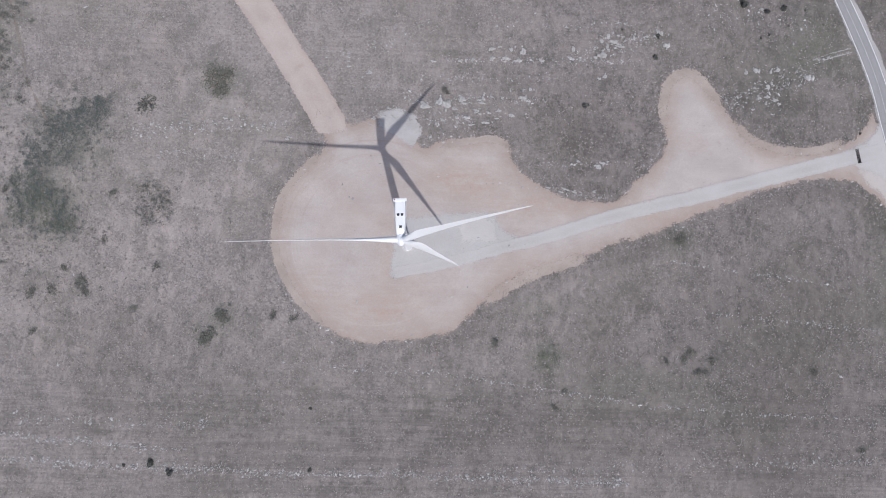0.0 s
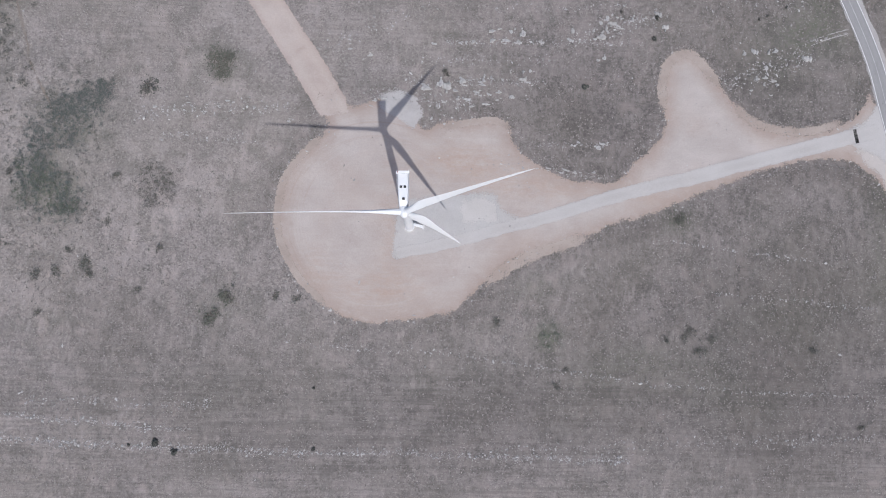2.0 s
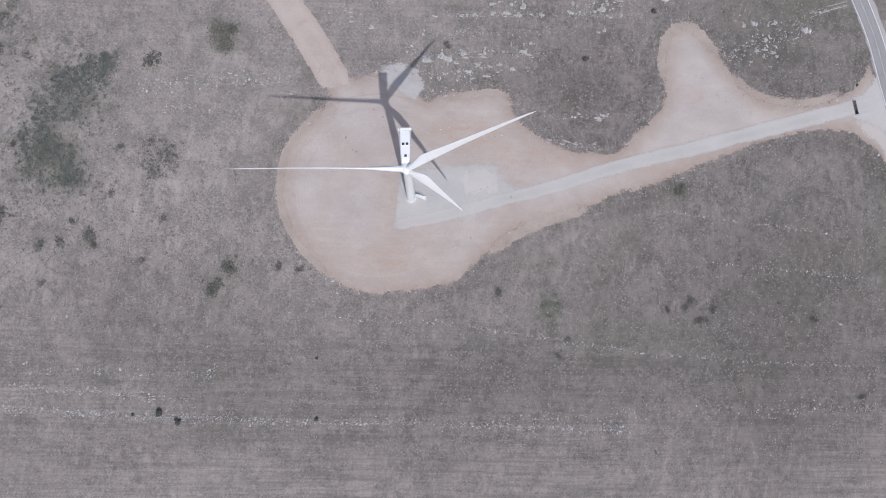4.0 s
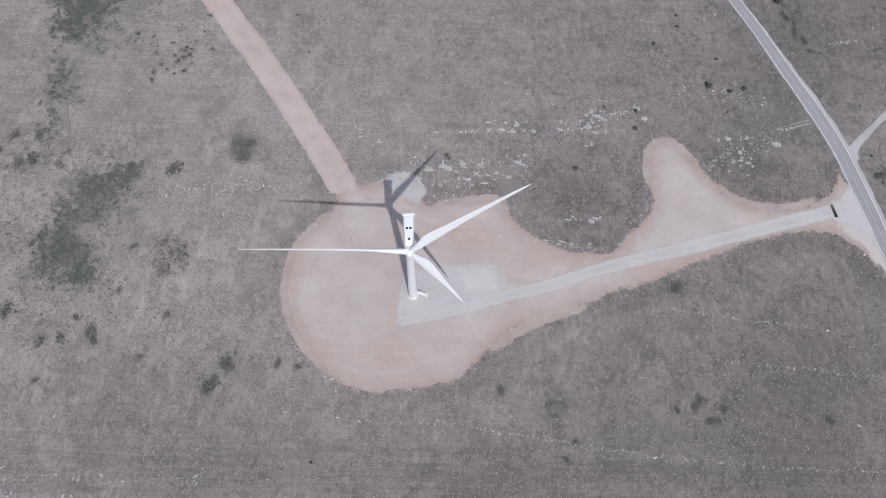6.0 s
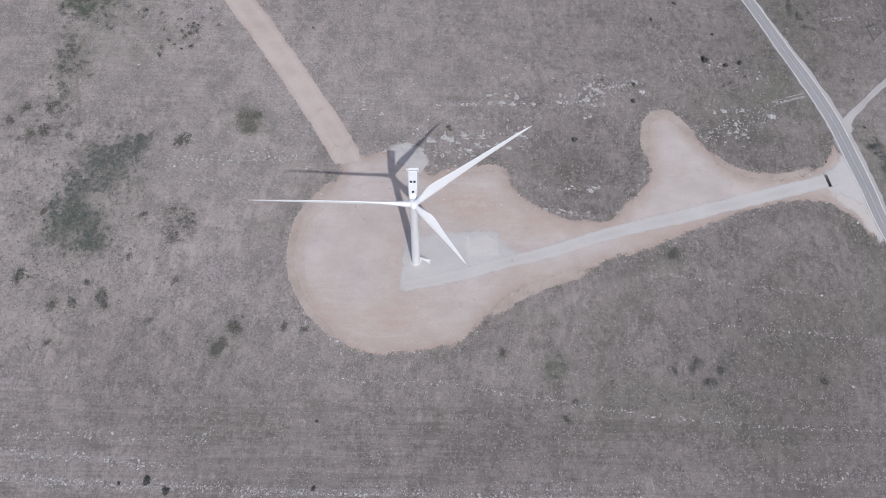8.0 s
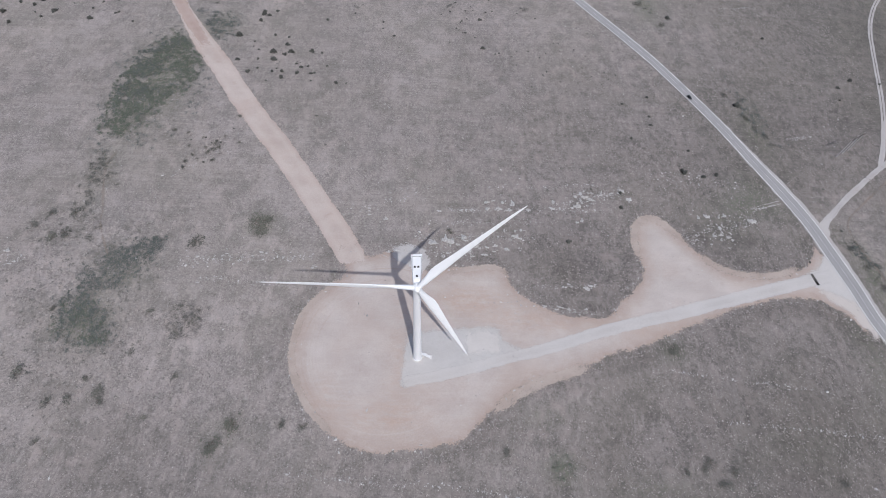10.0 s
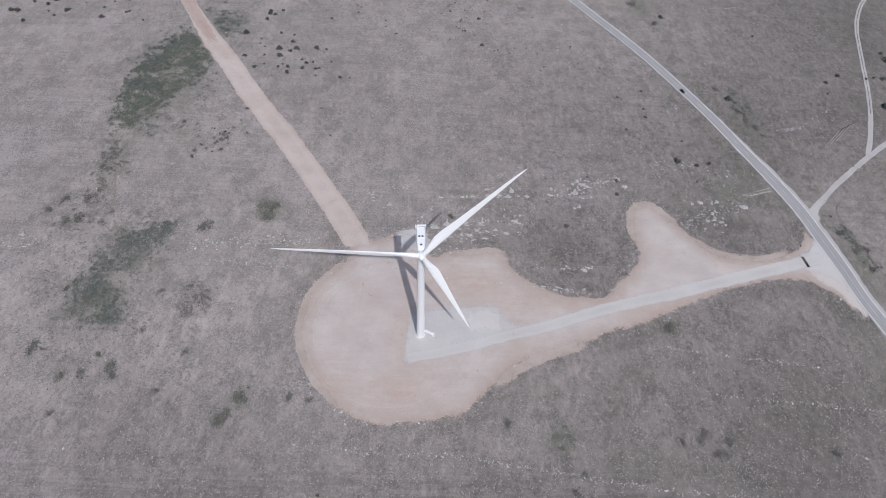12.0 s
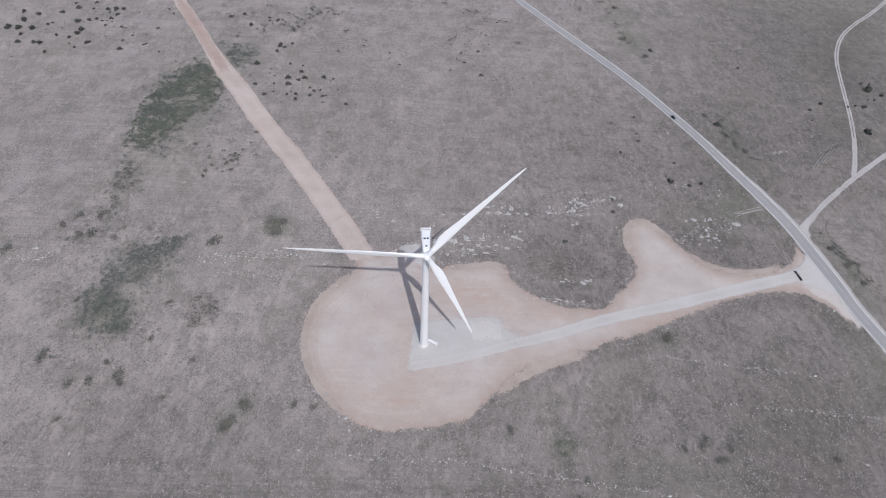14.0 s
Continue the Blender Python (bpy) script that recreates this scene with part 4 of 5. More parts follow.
# ---- the car on the road ----
def build_car():
    x, y = 186.0, 199.0
    k = int(np.argmin(np.hypot(ROAD[:, 0] - x, ROAD[:, 1] - y)))
    way = ROAD[k + 1] - ROAD[k - 1]
    turn = math.degrees(math.atan2(way[1], way[0]))
    side = Vector((math.sin(radians(turn)), -math.cos(radians(turn)))) * 2.0
    at = on_ground(ROAD[k][0] + side.x, ROAD[k][1] + side.y, turn)
    at.translation.z += 0.28
    car = tagged(new("car"), "dark hatchback car on the asphalt road", "car")
    car.matrix_basis = at
    rings = []
    for px, w, low, high in ((-2.1, 0.70, 0.35, 0.75), (-2.0, 0.84, 0.24, 0.95), (-1.3, 0.88, 0.2, 1.0), (0.6, 0.89, 0.2, 0.98), (1.3, 0.87, 0.2, 0.9), (1.95, 0.78, 0.24, 0.76), (2.12, 0.6, 0.32, 0.62)):
        rings.append([(px, a * w, b) for a, b in ((-0.94, low), (0.94, low), (1, low + 0.15), (1, high - 0.2), (0.9, high), (-0.9, high), (-1, high - 0.2), (-1, low + 0.15))])
    body = smoothed(part("body", loft(bmesh.new(), rings), CAR_PAINT, car), 40)
    rings = []
    for px, w, z in ((-1.95, 0.78, 0.96), (-1.55, 0.66, 1.38), (-1.1, 0.64, 1.47), (0.0, 0.63, 1.46), (0.35, 0.62, 1.38), (1.05, 0.74, 0.95)):
        rings.append([(px, -w - 0.08, 0.93), (px, w + 0.08, 0.93), (px, w, z), (px, -w, z)])
    smoothed(part("window_band", loft(bmesh.new(), rings), CAR_GLASS, body, "dark tinted windows"), 40)
    part("roof", box(bmesh.new(), (1.7, 1.2, 0.05), (-0.65, 0, 1.49), None, 0.02), CAR_PAINT, body)
    for px in (-1.3, 1.3):
        for py in (-0.82, 0.82):
            wheel = part("wheel", rod(bmesh.new(), (px, py - 0.11, 0.31), (px, py + 0.11, 0.31), 0.31, sides=20), TYRE, car)
            out = 0.12 if py > 0 else -0.12
            part("rim", rod(bmesh.new(), (px, py, 0.31), (px, py + out, 0.31), 0.2, sides=14), RIM, wheel)
    for py in (-0.6, 0.6):
        part("headlight", box(bmesh.new(), (0.16, 0.32, 0.14), (2.0, py, 0.62), None, 0.03), HEADLIGHT, car)
        part("tail_light", box(bmesh.new(), (0.08, 0.26, 0.2), (-2.06, py, 0.78), None, 0.02), TAIL_LIGHT, car)
        part("mirror", box(bmesh.new(), (0.16, 0.2, 0.14), (0.75, py * 1.62, 0.98), None, 0.03), CAR_PAINT, car)


build_car()


# ---- shrubs ----
def leaf_cloud(count, seed, flat, size, loose):
    """A bmesh of small leaf clumps that fill a lumpy, uneven crown of radius 1."""
    r = random.Random(seed)
    spread = 0.27 if loose < 0.5 else 0.36
    lumps = [(Vector((r.gauss(0, spread), r.gauss(0, spread), r.uniform(0.2, 0.7))), r.uniform(0.34, 0.55)) for _ in range(9 if loose < 0.5 else 16)]
    bm = bmesh.new()
    for _ in range(count):
        c, rad = r.choice(lumps)
        d = Vector((r.gauss(0, 1), r.gauss(0, 1), r.gauss(0, 0.8))).normalized()
        p = c + d * rad * (r.uniform(0.4, 1.05) if loose < 0.5 else abs(r.gauss(0, 1.0)))
        p.z = min(max(0.04, p.z), 1.1) * flat
        turn = Euler((r.uniform(-0.9, 0.9), r.uniform(-0.9, 0.9), r.uniform(0, 6.3))).to_matrix()
        s = size * r.uniform(0.5, 1.4)
        tri = [(-0.5, -0.4, 0), (0.5, -0.35, 0.15), (0.45, 0.4, 0), (0.0, 0.7, -0.15), (-0.5, 0.3, 0.1)]
        bm.faces.new([bm.verts.new(p + turn @ (Vector(v) * s)) for v in tri])
    return bm


def stems(seed, flat):
    r = random.Random(seed)
    bm = bmesh.new()
    for k in range(6):
        a = 6.28 * k / 6 + r.uniform(-0.4, 0.4)
        tip = Vector((0.5 * math.cos(a), 0.5 * math.sin(a), r.uniform(0.4, 0.8) * flat))
        mid = tip * 0.5 + Vector((0, 0, 0.06))
        rod(bm, (0, 0, -0.1), mid, 0.05, 0.035, 5)
        rod(bm, mid, tip, 0.035, 0.012, 5)
    return bm


SHRUB_KINDS = {}
for kind, material, count, flat, size, loose, label in (
        ("dark", EVERGREEN, 560, 0.8, 0.18, 0.0, "round dark evergreen shrub in dry grass"),
        ("grey", GREY_LEAVES, 300, 0.4, 0.11, 1.0, "sparse low grey-green shrub in dry grass"),
        ("green", OLIVE_LEAVES, 520, 0.4, 0.085, 1.0, "loose leafy green shrub in the field")):
    SHRUB_KINDS[kind] = []
    for v in range(3):
        crown = leaf_cloud(count, 40 + v, flat, size, loose)
        trunk = stems(60 + v, flat)
        meshes = []
        for name, bm, mat in (("crown", crown, material), ("trunk", trunk, BARK)):
            me = bpy.data.meshes.new(name)
            bm.to_mesh(me)
            bm.free()
            me.materials.append(mat)
            meshes.append(me)
        SHRUB_KINDS[kind].append((meshes, label))

shrub_rng = random.Random(5)


def shrub(kind, x, y, radius, tall=1.0):
    meshes, label = SHRUB_KINDS[kind][shrub_rng.randrange(3)]
    thing = tagged(new("shrub"), label, "shrub", kind + " shrubs in the field")
    thing.matrix_basis = on_ground(x, y, shrub_rng.uniform(0, 360), radius * 1.05, 0.05) @ Matrix.Diagonal((1, shrub_rng.uniform(0.8, 1.1), tall, 1))
    for me in meshes:
        new(me.name.split(".")[0], me).parent = thing
    return thing


# dark shrubs: the group past the track's bend, the group beside the track, and single ones
for x, y, r in ((-350.1, 300.4, 2.2), (-336, 297.3, 2.4), (-318.6, 302.8, 2.4), (-308.9, 311.2, 2.7), (-343.6, 287.7, 2.8), (-351.1, 275.6, 3), (-342.9, 275.6, 3.3),
        (-332.1, 275.8, 3), (-337, 266.9, 2.1), (-300.8, 289.3, 2.9), (-292.8, 292.7, 2.2), (-287.6, 295, 1.9), (-292.8, 277.9, 2.6), (-293.6, 271.9, 2.6),
        (-322.5, 282.8, 1.9), (-320.1, 285.6, 1.4), (-309.1, 267.9, 1.8), (-334.3, 255.7, 2.5), (-321.2, 256.1, 2.5), (-316.2, 255.8, 2.3), (-307.3, 243.9,
        1.8), (-297.7, 265.7, 1.8), (-294.1, 257, 1.1), (-281, 259.8, 2.3), (-297.8, 320.9, 1.5)):
    shrub("dark", x, y, r)
for x, y, r in ((-314.2, 318.2, 1.5), (-296.2, 310.6, 1.5), (-284.3, 310.9, 2.2), (-277.3, 311.7, 2.7), (-270.8, 312.3, 2.2), (-273.4, 303.7, 1.7), (-280.7, 306.7,
        1.2), (-275.7, 297.1, 1.9), (-281.8, 292.1, 1.4), (-253.5, 253.5, 2.3), (-249.8, 273.5, 1.2), (-255.2, 265.5, 1.2), (-237.1, 260.7, 1.2), (-235,
        262.5, 1.4), (-233, 285.4, 1.4), (-258.6, 283.8, 0.9), (-288, 252, 1.4), (-276.5, 285.6, 1.4), (-263.3, 285.1, 1.4), (-233.3, 316.2, 1.2), (-227.3,
        309.4, 1.2), (-221.8, 252.4, 1.1)):
    shrub("dark", x, y, r)
for x, y, r in ((-115.2, 245.4, 1.4), (-105, 235.5, 2), (-113.6, 226.6, 2.7), (-104.9, 224.4, 1.8), (-100.6, 227.7, 2.4), (-112.2, 218.8, 2.4), (-86.2, 228.9, 2.2),
        (-78.6, 228.1, 1.1), (-95.1, 215.2, 1.1), (-91.1, 211.9, 1.5), (-93.1, 205.5, 1.7), (-110.7, 206.2, 1.3), (-104, 206.7, 1.7), (-103.3, 200.6, 1.9),
        (-127.3, 204.2, 1.9), (-108.3, 209.2, 0.9), (-83.7, 205.6, 1.3), (-81.3, 206.4, 1.1), (-86.5, 213, 1.1), (-73.2, 214.1, 1.1), (-65.2, 197.4, 1.7),
        (-57.9, 197.3, 0.9), (-82.6, 198.1, 0.9), (-123, 218.6, 1.1), (-121.5, 208.8, 0.9)):
    shrub("dark", x, y, r)
for x, y, r in ((-113.5, 196.4, 0.8), (-128.9, 237.3, 0.9), (-128.8, 232, 0.9), (-124.5, 228.7, 0.9), (-141.3, 243.1, 2.7), (-129.2, 261.6, 2.1), (-124, 267.8, 1.6),
        (-128.1, 272.4, 1.9), (-105.1, 243.9, 1.1), (-136.9, 216.8, 1.7)):
    shrub("dark", x, y, r)
for x, y, r in ((167, 130, 2.6), (179, 127, 1.9), (188, 129, 1.8), (122, 111, 1.5), (121, 100, 1.6), (85.5, 73, 1.9), (174, 149, 1.2), (153, 179, 1.1), (153, 171,
        1.3), (137, 158, 1.3), (136, 190, 1.2), (155, 198, 1.2), (219, 194, 3), (302, 218, 1.6), (315, 227, 2.2), (365, 249, 4.2), (351, 226, 2.4), (338, 194,
        3.6), (374, 242, 2.2), (337, 225, 1.4), (-178, 310, 2), (-168, 315, 2), (-158, 298, 2.4), (-128, 269, 2.6), (-115, -105, 2)):
    shrub("dark", x, y, r)
for x, y, r in ((-106, -109, 1.8), (-43, -78.5, 1), (-42, -107, 1.2), (-127, -106, 0.9), (-28, 251, 1.2), (38, 242, 1.4), (-65, 140, 0.9), (-74, 165, 1), (-37, 267,
        1), (189, 291, 2), (261, 271, 1.4), (228, 66, 0.9)):
    shrub("dark", x, y, r)
for cx, cy, sx, sy, n, low, high in ((-315, 285, 30, 18, 14, 0.4, 0.9), (-262, 288, 16, 18, 14, 0.4, 0.9), (-96, 212, 16, 14, 10, 0.3, 0.6), (-138, 138, 9, 11, 12, 0.4, 1.0),
                                     (120, 170, 25, 15, 5, 0.4, 0.8), (-60, 300, 40, 30, 10, 0.4, 1.0), (365, 235, 14, 16, 8, 0.8, 2.0),
                                     (185, 110, 25, 14, 8, 0.4, 0.8), (-130, 300, 22, 18, 14, 0.7, 1.6), (250, 120, 30, 30, 5, 0.4, 0.8)):
    for _ in range(n):
        px, py = shrub_rng.gauss(cx, sx), shrub_rng.gauss(cy, sy)
        if bare_distance(np.array([px]), np.array([py]))[0] > 2:
            shrub("dark", px, py, shrub_rng.uniform(low, high))
# small shrubs over the field north of the pad
for x, y in ((50, 346), (50, 337), (44, 328), (46, 324), (55, 328), (56, 323), (58, 327), (61, 326), (64, 325), (19, 300), (18, 296), (41, 304), (45, 301), (30, 292),
             (26, 286), (14, 284), (7, 280), (32, 287), (42, 285), (47, 287), (23, 273), (27, 276), (22, 271), (19, 264), (21, 262), (24, 259), (26, 259), (33, 254), (14, 247)):
    shrub("dark", x, y, shrub_rng.uniform(0.65, 1.15))
for x, y in ((48, 236), (51, 237), (60, 234), (64, 240), (73, 241), (81, 281), (67, 286), (86, 240), (81, 235), (93, 252), (97, 252), (97, 243), (108, 246), (108, 239),
             (113, 272), (121, 266), (116, 239), (138, 246), (112, 226), (118, 217), (128, 222), (130, 215), (124, 209), (136, 220), (82, 216), (85, 220), (94, 210), (100, 207),
             (73, 203), (63, 225)):
    shrub("dark", x, y, shrub_rng.uniform(0.55, 0.95))
for x, y, r in ((37, 275, 1.7), (39, 242, 2.0), (299, 205, 1.0), (289, 133, 0.7), (291, 131, 0.6)):
    shrub("dark", x, y, r)
# low grey brush
for x, y, r in ((-193, -14, 3.4), (-174, -28, 2.6), (-165, -26, 2.4), (-151, -22, 2.8), (-150, -27, 2.4), (-153, -23, 2.2), (-160, -16, 2), (-143, -2, 1.8), (-127,
        -34, 1.7), (-172, -46, 1.8), (-63, -35, 2.3), (-53, -36, 2.2), (-128, 64, 4), (-243, 52, 3.2), (-201, 66, 3.2), (-213, 79, 3), (-200, 80, 3.2), (-220,
        71, 2.8), (226, 173, 2.2), (234, 158, 2), (144, -57, 2.4), (137, -50, 2.2), (151, -51, 2), (140, -47, 2.2), (128, -52, 1.8)):
    shrub("grey", x, y, r * 1.25, 0.7)
for x, y, r in ((148, -57, 1.8), (227, -93, 1.8), (203, -55, 2.2), (44, -45, 2.4), (73.5, -75, 1.9), (78, -67, 1.5), (257, 77, 2.6), (262, 64, 2.4), (267, 51, 2.4),
        (167, 307, 3), (182, 282, 2.6), (213, 205, 2.4), (231, 165, 2.2), (170, 362, 3.2), (-190, 20, 2), (-140, 20, 2), (-118, -14, 1.8)):
    shrub("grey", x, y, r * 1.25, 0.7)
for _ in range(20):
    shrub("grey", shrub_rng.gauss(-140, 13), shrub_rng.gauss(140, 10), shrub_rng.uniform(1.1, 2.1), 1.0)
for x, y, r in ((15.2, 78, 1.9), (16.5, 76.5, 1.5), (104, 113, 1.2)):
    shrub("grey", x, y, r, 1.6)
# greener brush
for x, y, r in ((-93, -46, 3.6), (-86, -36, 3.8), (134, 8.5, 3.0), (-94, 76, 4.2), (-97.5, 79, 3.6), (-91, 80, 3.6), (-93, 72, 3.0), (222, 182, 2.4), (-207, 63, 2.8)):
    shrub("green", x, y, r * 1.45, 0.6)


def brush(c, radii, material, label, size, tall, g, name="thicket", leaves=55):
    """Leaf clumps heaped over many low mounds, in one mesh."""
    n = len(c) * leaves
    which = g.integers(0, len(c), n)
    rad = radii[which]
    a, u = g.uniform(0, 6.283, n), np.abs(g.normal(0, 0.72, n))
    x, y = c[which, 0] + rad * u * np.cos(a), c[which, 1] + rad * u * np.sin(a)
    z = ground_height(x, y) + tall * rad * 0.30 * np.exp(-1.5 * u * u) + g.uniform(0.0, 0.3, n)
    s = 0.8 * size * g.uniform(0.4, 1.5, (n, 1, 1))
    verts = (np.column_stack([x, y, z])[:, None, :] + s * g.normal(0, 0.5, (n, 4, 3)) * np.array([1, 1, 0.35])).reshape(-1, 3)
    return tagged(sheet(name, verts, np.arange(4 * n).reshape(-1, 4), material, smooth=False), label, "bushes", kind="stuff")


def thicket(outline, count, material, label, size, tall, seed):
    """Tangled low growth that nobody could count: one mesh of leaf clumps on many mounds."""
    g = np.random.default_rng(seed)
    line = spline(outline, 4, True)
    lo, hi = line.min(0), line.max(0)
    c = g.uniform(lo, hi, (count // 3, 2))
    c = c[inside_distance(c[:, 0], c[:, 1], line) > 4 * value_noise(c[:, 0], c[:, 1], 12, seed) + g.normal(2.0, 3.5, len(c))]
    c = c[value_noise(c[:, 0], c[:, 1], 9, seed + 1) > g.normal(-0.5, 0.35, len(c))]
    c = c[bare_distance(c[:, 0], c[:, 1]) > 1.5]
    return brush(c, g.uniform(0.8, 2.6, len(c)), material, label, size, tall, g)


thicket([(-172, 251), (-160, 229), (-160, 187), (-172, 173), (-183, 149), (-192, 136), (-204, 145), (-210, 165), (-213, 189), (-200, 215), (-190, 243)], 7600, GREEN_LEAVES,
        "dense green thicket in a hollow beside the track", 0.5, 1.2, 3)
thicket([(-205, 147), (-200, 175), (-188, 165), (-186, 215), (-170, 235), (-196, 232), (-212, 195)], 3800, BLUISH_LEAVES, "bluish dark bushes within the green thicket", 0.5, 1.3, 4)
thicket([(-174, 275), (-142, 257), (-150, 243), (-163, 238), (-186, 262)], 1400, BLUISH_LEAVES, "dark bushes beside the dirt track", 0.45, 0.9, 5)
thicket([(-146, 66), (-146, 50), (-163, 32), (-178, 30), (-184, 45), (-167, 58)], 4200, BLUISH_LEAVES, "bluish grey-green brush on dry grassland", 0.32, 0.5, 6)
thicket([(-177, 30), (-161, 16), (-158, 0), (-178, 1), (-187, 11), (-186, 24)], 1300, GREEN_LEAVES, "green brush on dry grassland", 0.34, 0.7, 7)
thicket([(-180, 34), (-158, 18), (-154, -2), (-180, -2), (-191, 10), (-190, 26)], 2000, BLUISH_LEAVES, "bluish grey-green brush on dry grassland", 0.34, 0.7, 27)
thicket([(-215, 72), (-160, 80), (-138, 62), (-142, 20), (-148, -8), (-196, -12), (-212, 25)], 1300, GREY_LEAVES, "thin low brush around the denser bushes", 0.3, 0.5, 28)
thicket([(-222, 195), (-206, 238), (-176, 262), (-146, 240), (-144, 182), (-172, 130), (-214, 128)], 1700, BLUISH_LEAVES, "thin low brush around the green thicket", 0.4, 0.7, 29)
thicket([(-199, 128), (-190, 118), (-192, 85), (-182, 62), (-190, 60), (-201, 86), (-205, 118)], 1300, GREY_LEAVES, "low weeds along a dry gully", 0.4, 0.7, 8)
thicket([(-130, 5), (-112, 10), (-112, 24), (-128, 28)], 900, GREY_LEAVES, "faint low brush on dry grassland", 0.27, 0.5, 9)
thicket([(62, -47), (70, -45), (77, -53), (74, -57), (66, -54)], 330, GREEN_LEAVES, "low fresh green weeds in the dry field", 0.28, 0.3, 19)
thicket([(-140, 300), (-95, 335), (-90, 318), (-120, 292)], 600, GREY_LEAVES, "low brush in the far field", 0.5, 1.0, 10)
for k, (a, b) in enumerate((((160, 330), (215, 212)), ((212, 215), (240, 150)), ((255, 84), (285, 5)))):
    a, b = np.array(a, float), np.array(b, float)
    w = np.array([(b - a)[1], -(b - a)[0]]) / np.linalg.norm(b - a)
    w = w if w[0] > 0 else -w
    thicket([a + w * 2, (a + b) / 2 + w * 2, b + w * 2, b + w * 7, (a + b) / 2 + w * 7, a + w * 7], 1100, BLUISH_LEAVES if k < 2 else GREY_LEAVES, "weeds along the roadside ditch", 0.4, 0.7, 12 + k)


g = np.random.default_rng(76)
loose = np.array([(-162, 315), (-148, 299), (-151, 332), (-123, 295), (-75, 296), (-88, 323), (-59, 285), (-188, 328), (-179, 311), (-164, 283), (-146, 287), (32, 339), (27, 339),
                  (37, 340), (30, 311), (12, 291), (72, 291), (8, 352), (136, 357), (160, 370), (162, 354), (165, 333), (169, 316), (172, 307), (189, 290)], float)
loose = np.repeat(loose, 4, axis=0) + g.normal(0, 2.2, (4 * len(loose), 2))
brush(loose, g.uniform(1.0, 2.6, len(loose)), GREY_LEAVES, "scattered soft grey-green bushes in the far field", 0.5, 1.2, g, "bushes")
fresh = np.repeat(np.array([(-111, 318), (-112, 333), (-108, 326), (222, 190), (226, 180), (231, 168), (259, 78), (262, 72), (265, 65)], float), 5, axis=0) + g.normal(0, 2.2, (45, 2))
brush(fresh, g.uniform(1.2, 2.8, len(fresh)), BLUISH_LEAVES, "dark green bushes in a hollow of the field", 0.5, 1.3, g, "bushes")

g = np.random.default_rng(77)
weeds = np.concatenate([g.normal((-168, -14), (26, 17), (70, 2)), g.uniform((-270, -60), (-75, 130), (230, 2)), g.normal((145, -52), (20, 9), (40, 2)), g.normal((-150, 300), (40, 25), (60, 2)), g.uniform((-120, 120), (150, 330), (70, 2)),
                        g.uniform((20, -110), (240, -20), (24, 2)), g.uniform((250, 100), (420, 330), (50, 2))])
weeds = weeds[bare_distance(weeds[:, 0], weeds[:, 1]) > 2.5]
brush(weeds, g.uniform(0.5, 1.7, len(weeds)), GREY_LEAVES, "scattered low grey weeds in the dry field", 0.34, 0.6, g, "weeds", 24)

stubble = np.concatenate([spline(line, 0.35) + g.normal(0, half * 0.42, (len(spline(line, 0.35)), 2)) for line, half in RIMS[:2]])
brush(stubble, g.uniform(0.15, 0.45, len(stubble)), GREY_LEAVES, "low dry weeds along the pad's rim", 0.2, 0.5, g, "weeds", 8)


# ---- rocks ----
def boulder_mesh(seed):
    """A broken outcrop: a few jagged slabs side by side, each with a rough rim, a stepped top and a buried foot."""
    r = random.Random(seed)
    bm = bmesh.new()
    for k in range(r.randint(4, 7)):
        cx, cy = (0, 0) if k == 0 else (r.gauss(0, 0.48), r.gauss(0, 0.45))
        size = r.uniform(0.45, 0.7) if k == 0 else r.uniform(0.18, 0.42)
        corners = r.randint(6, 9)
        lean = (r.uniform(-0.35, 0.35), r.uniform(-0.35, 0.35))
        high = r.uniform(0.45, 1.0) * (1 if k == 0 else 0.75)
        start = r.uniform(0, 6.28)
        rim = [(start + 6.283 * (i + r.uniform(-0.3, 0.3)) / corners, size * r.uniform(0.6, 1.2)) for i in range(corners)]
        rings = []
        for wide, z in ((1.12, -0.5), (1.0, 0.45), (0.82, 0.85), (0.45, 1.0)):
            ring = []
            for a, d in rim:
                px, py = math.cos(a) * d * wide * r.uniform(0.92, 1.08), math.sin(a) * d * wide * r.uniform(0.92, 1.08)
                ring.append((cx + px, cy + py, z * high + (lean[0] * px + lean[1] * py + r.uniform(-0.06, 0.06) if z > 0 else 0)))
            rings.append(ring)
        loft(bm, rings)
    bm.normal_update()
    me = bpy.data.meshes.new("boulder")
    bm.to_mesh(me)
    bm.free()
    me.materials.append(ROCK)
    return me


BOULDERS = [boulder_mesh(s) for s in range(8)]
rock_rng = random.Random(12)


def boulder(x, y, wide, deep):
    """An outcrop of a few jagged slabs, wide and deep metres from its middle to its rim."""
    ob = tagged(new("boulder", rock_rng.choice(BOULDERS)), "pale grey limestone outcrop in dry grass", "rock", "limestone outcrops")
    ob.matrix_basis = on_ground(x, y, rock_rng.uniform(-12, 12), 1.0, 0.02) @ Matrix.Diagonal((1.38 * wide, 1.38 * deep, 0.40 + 0.42 * min(wide, deep), 1))


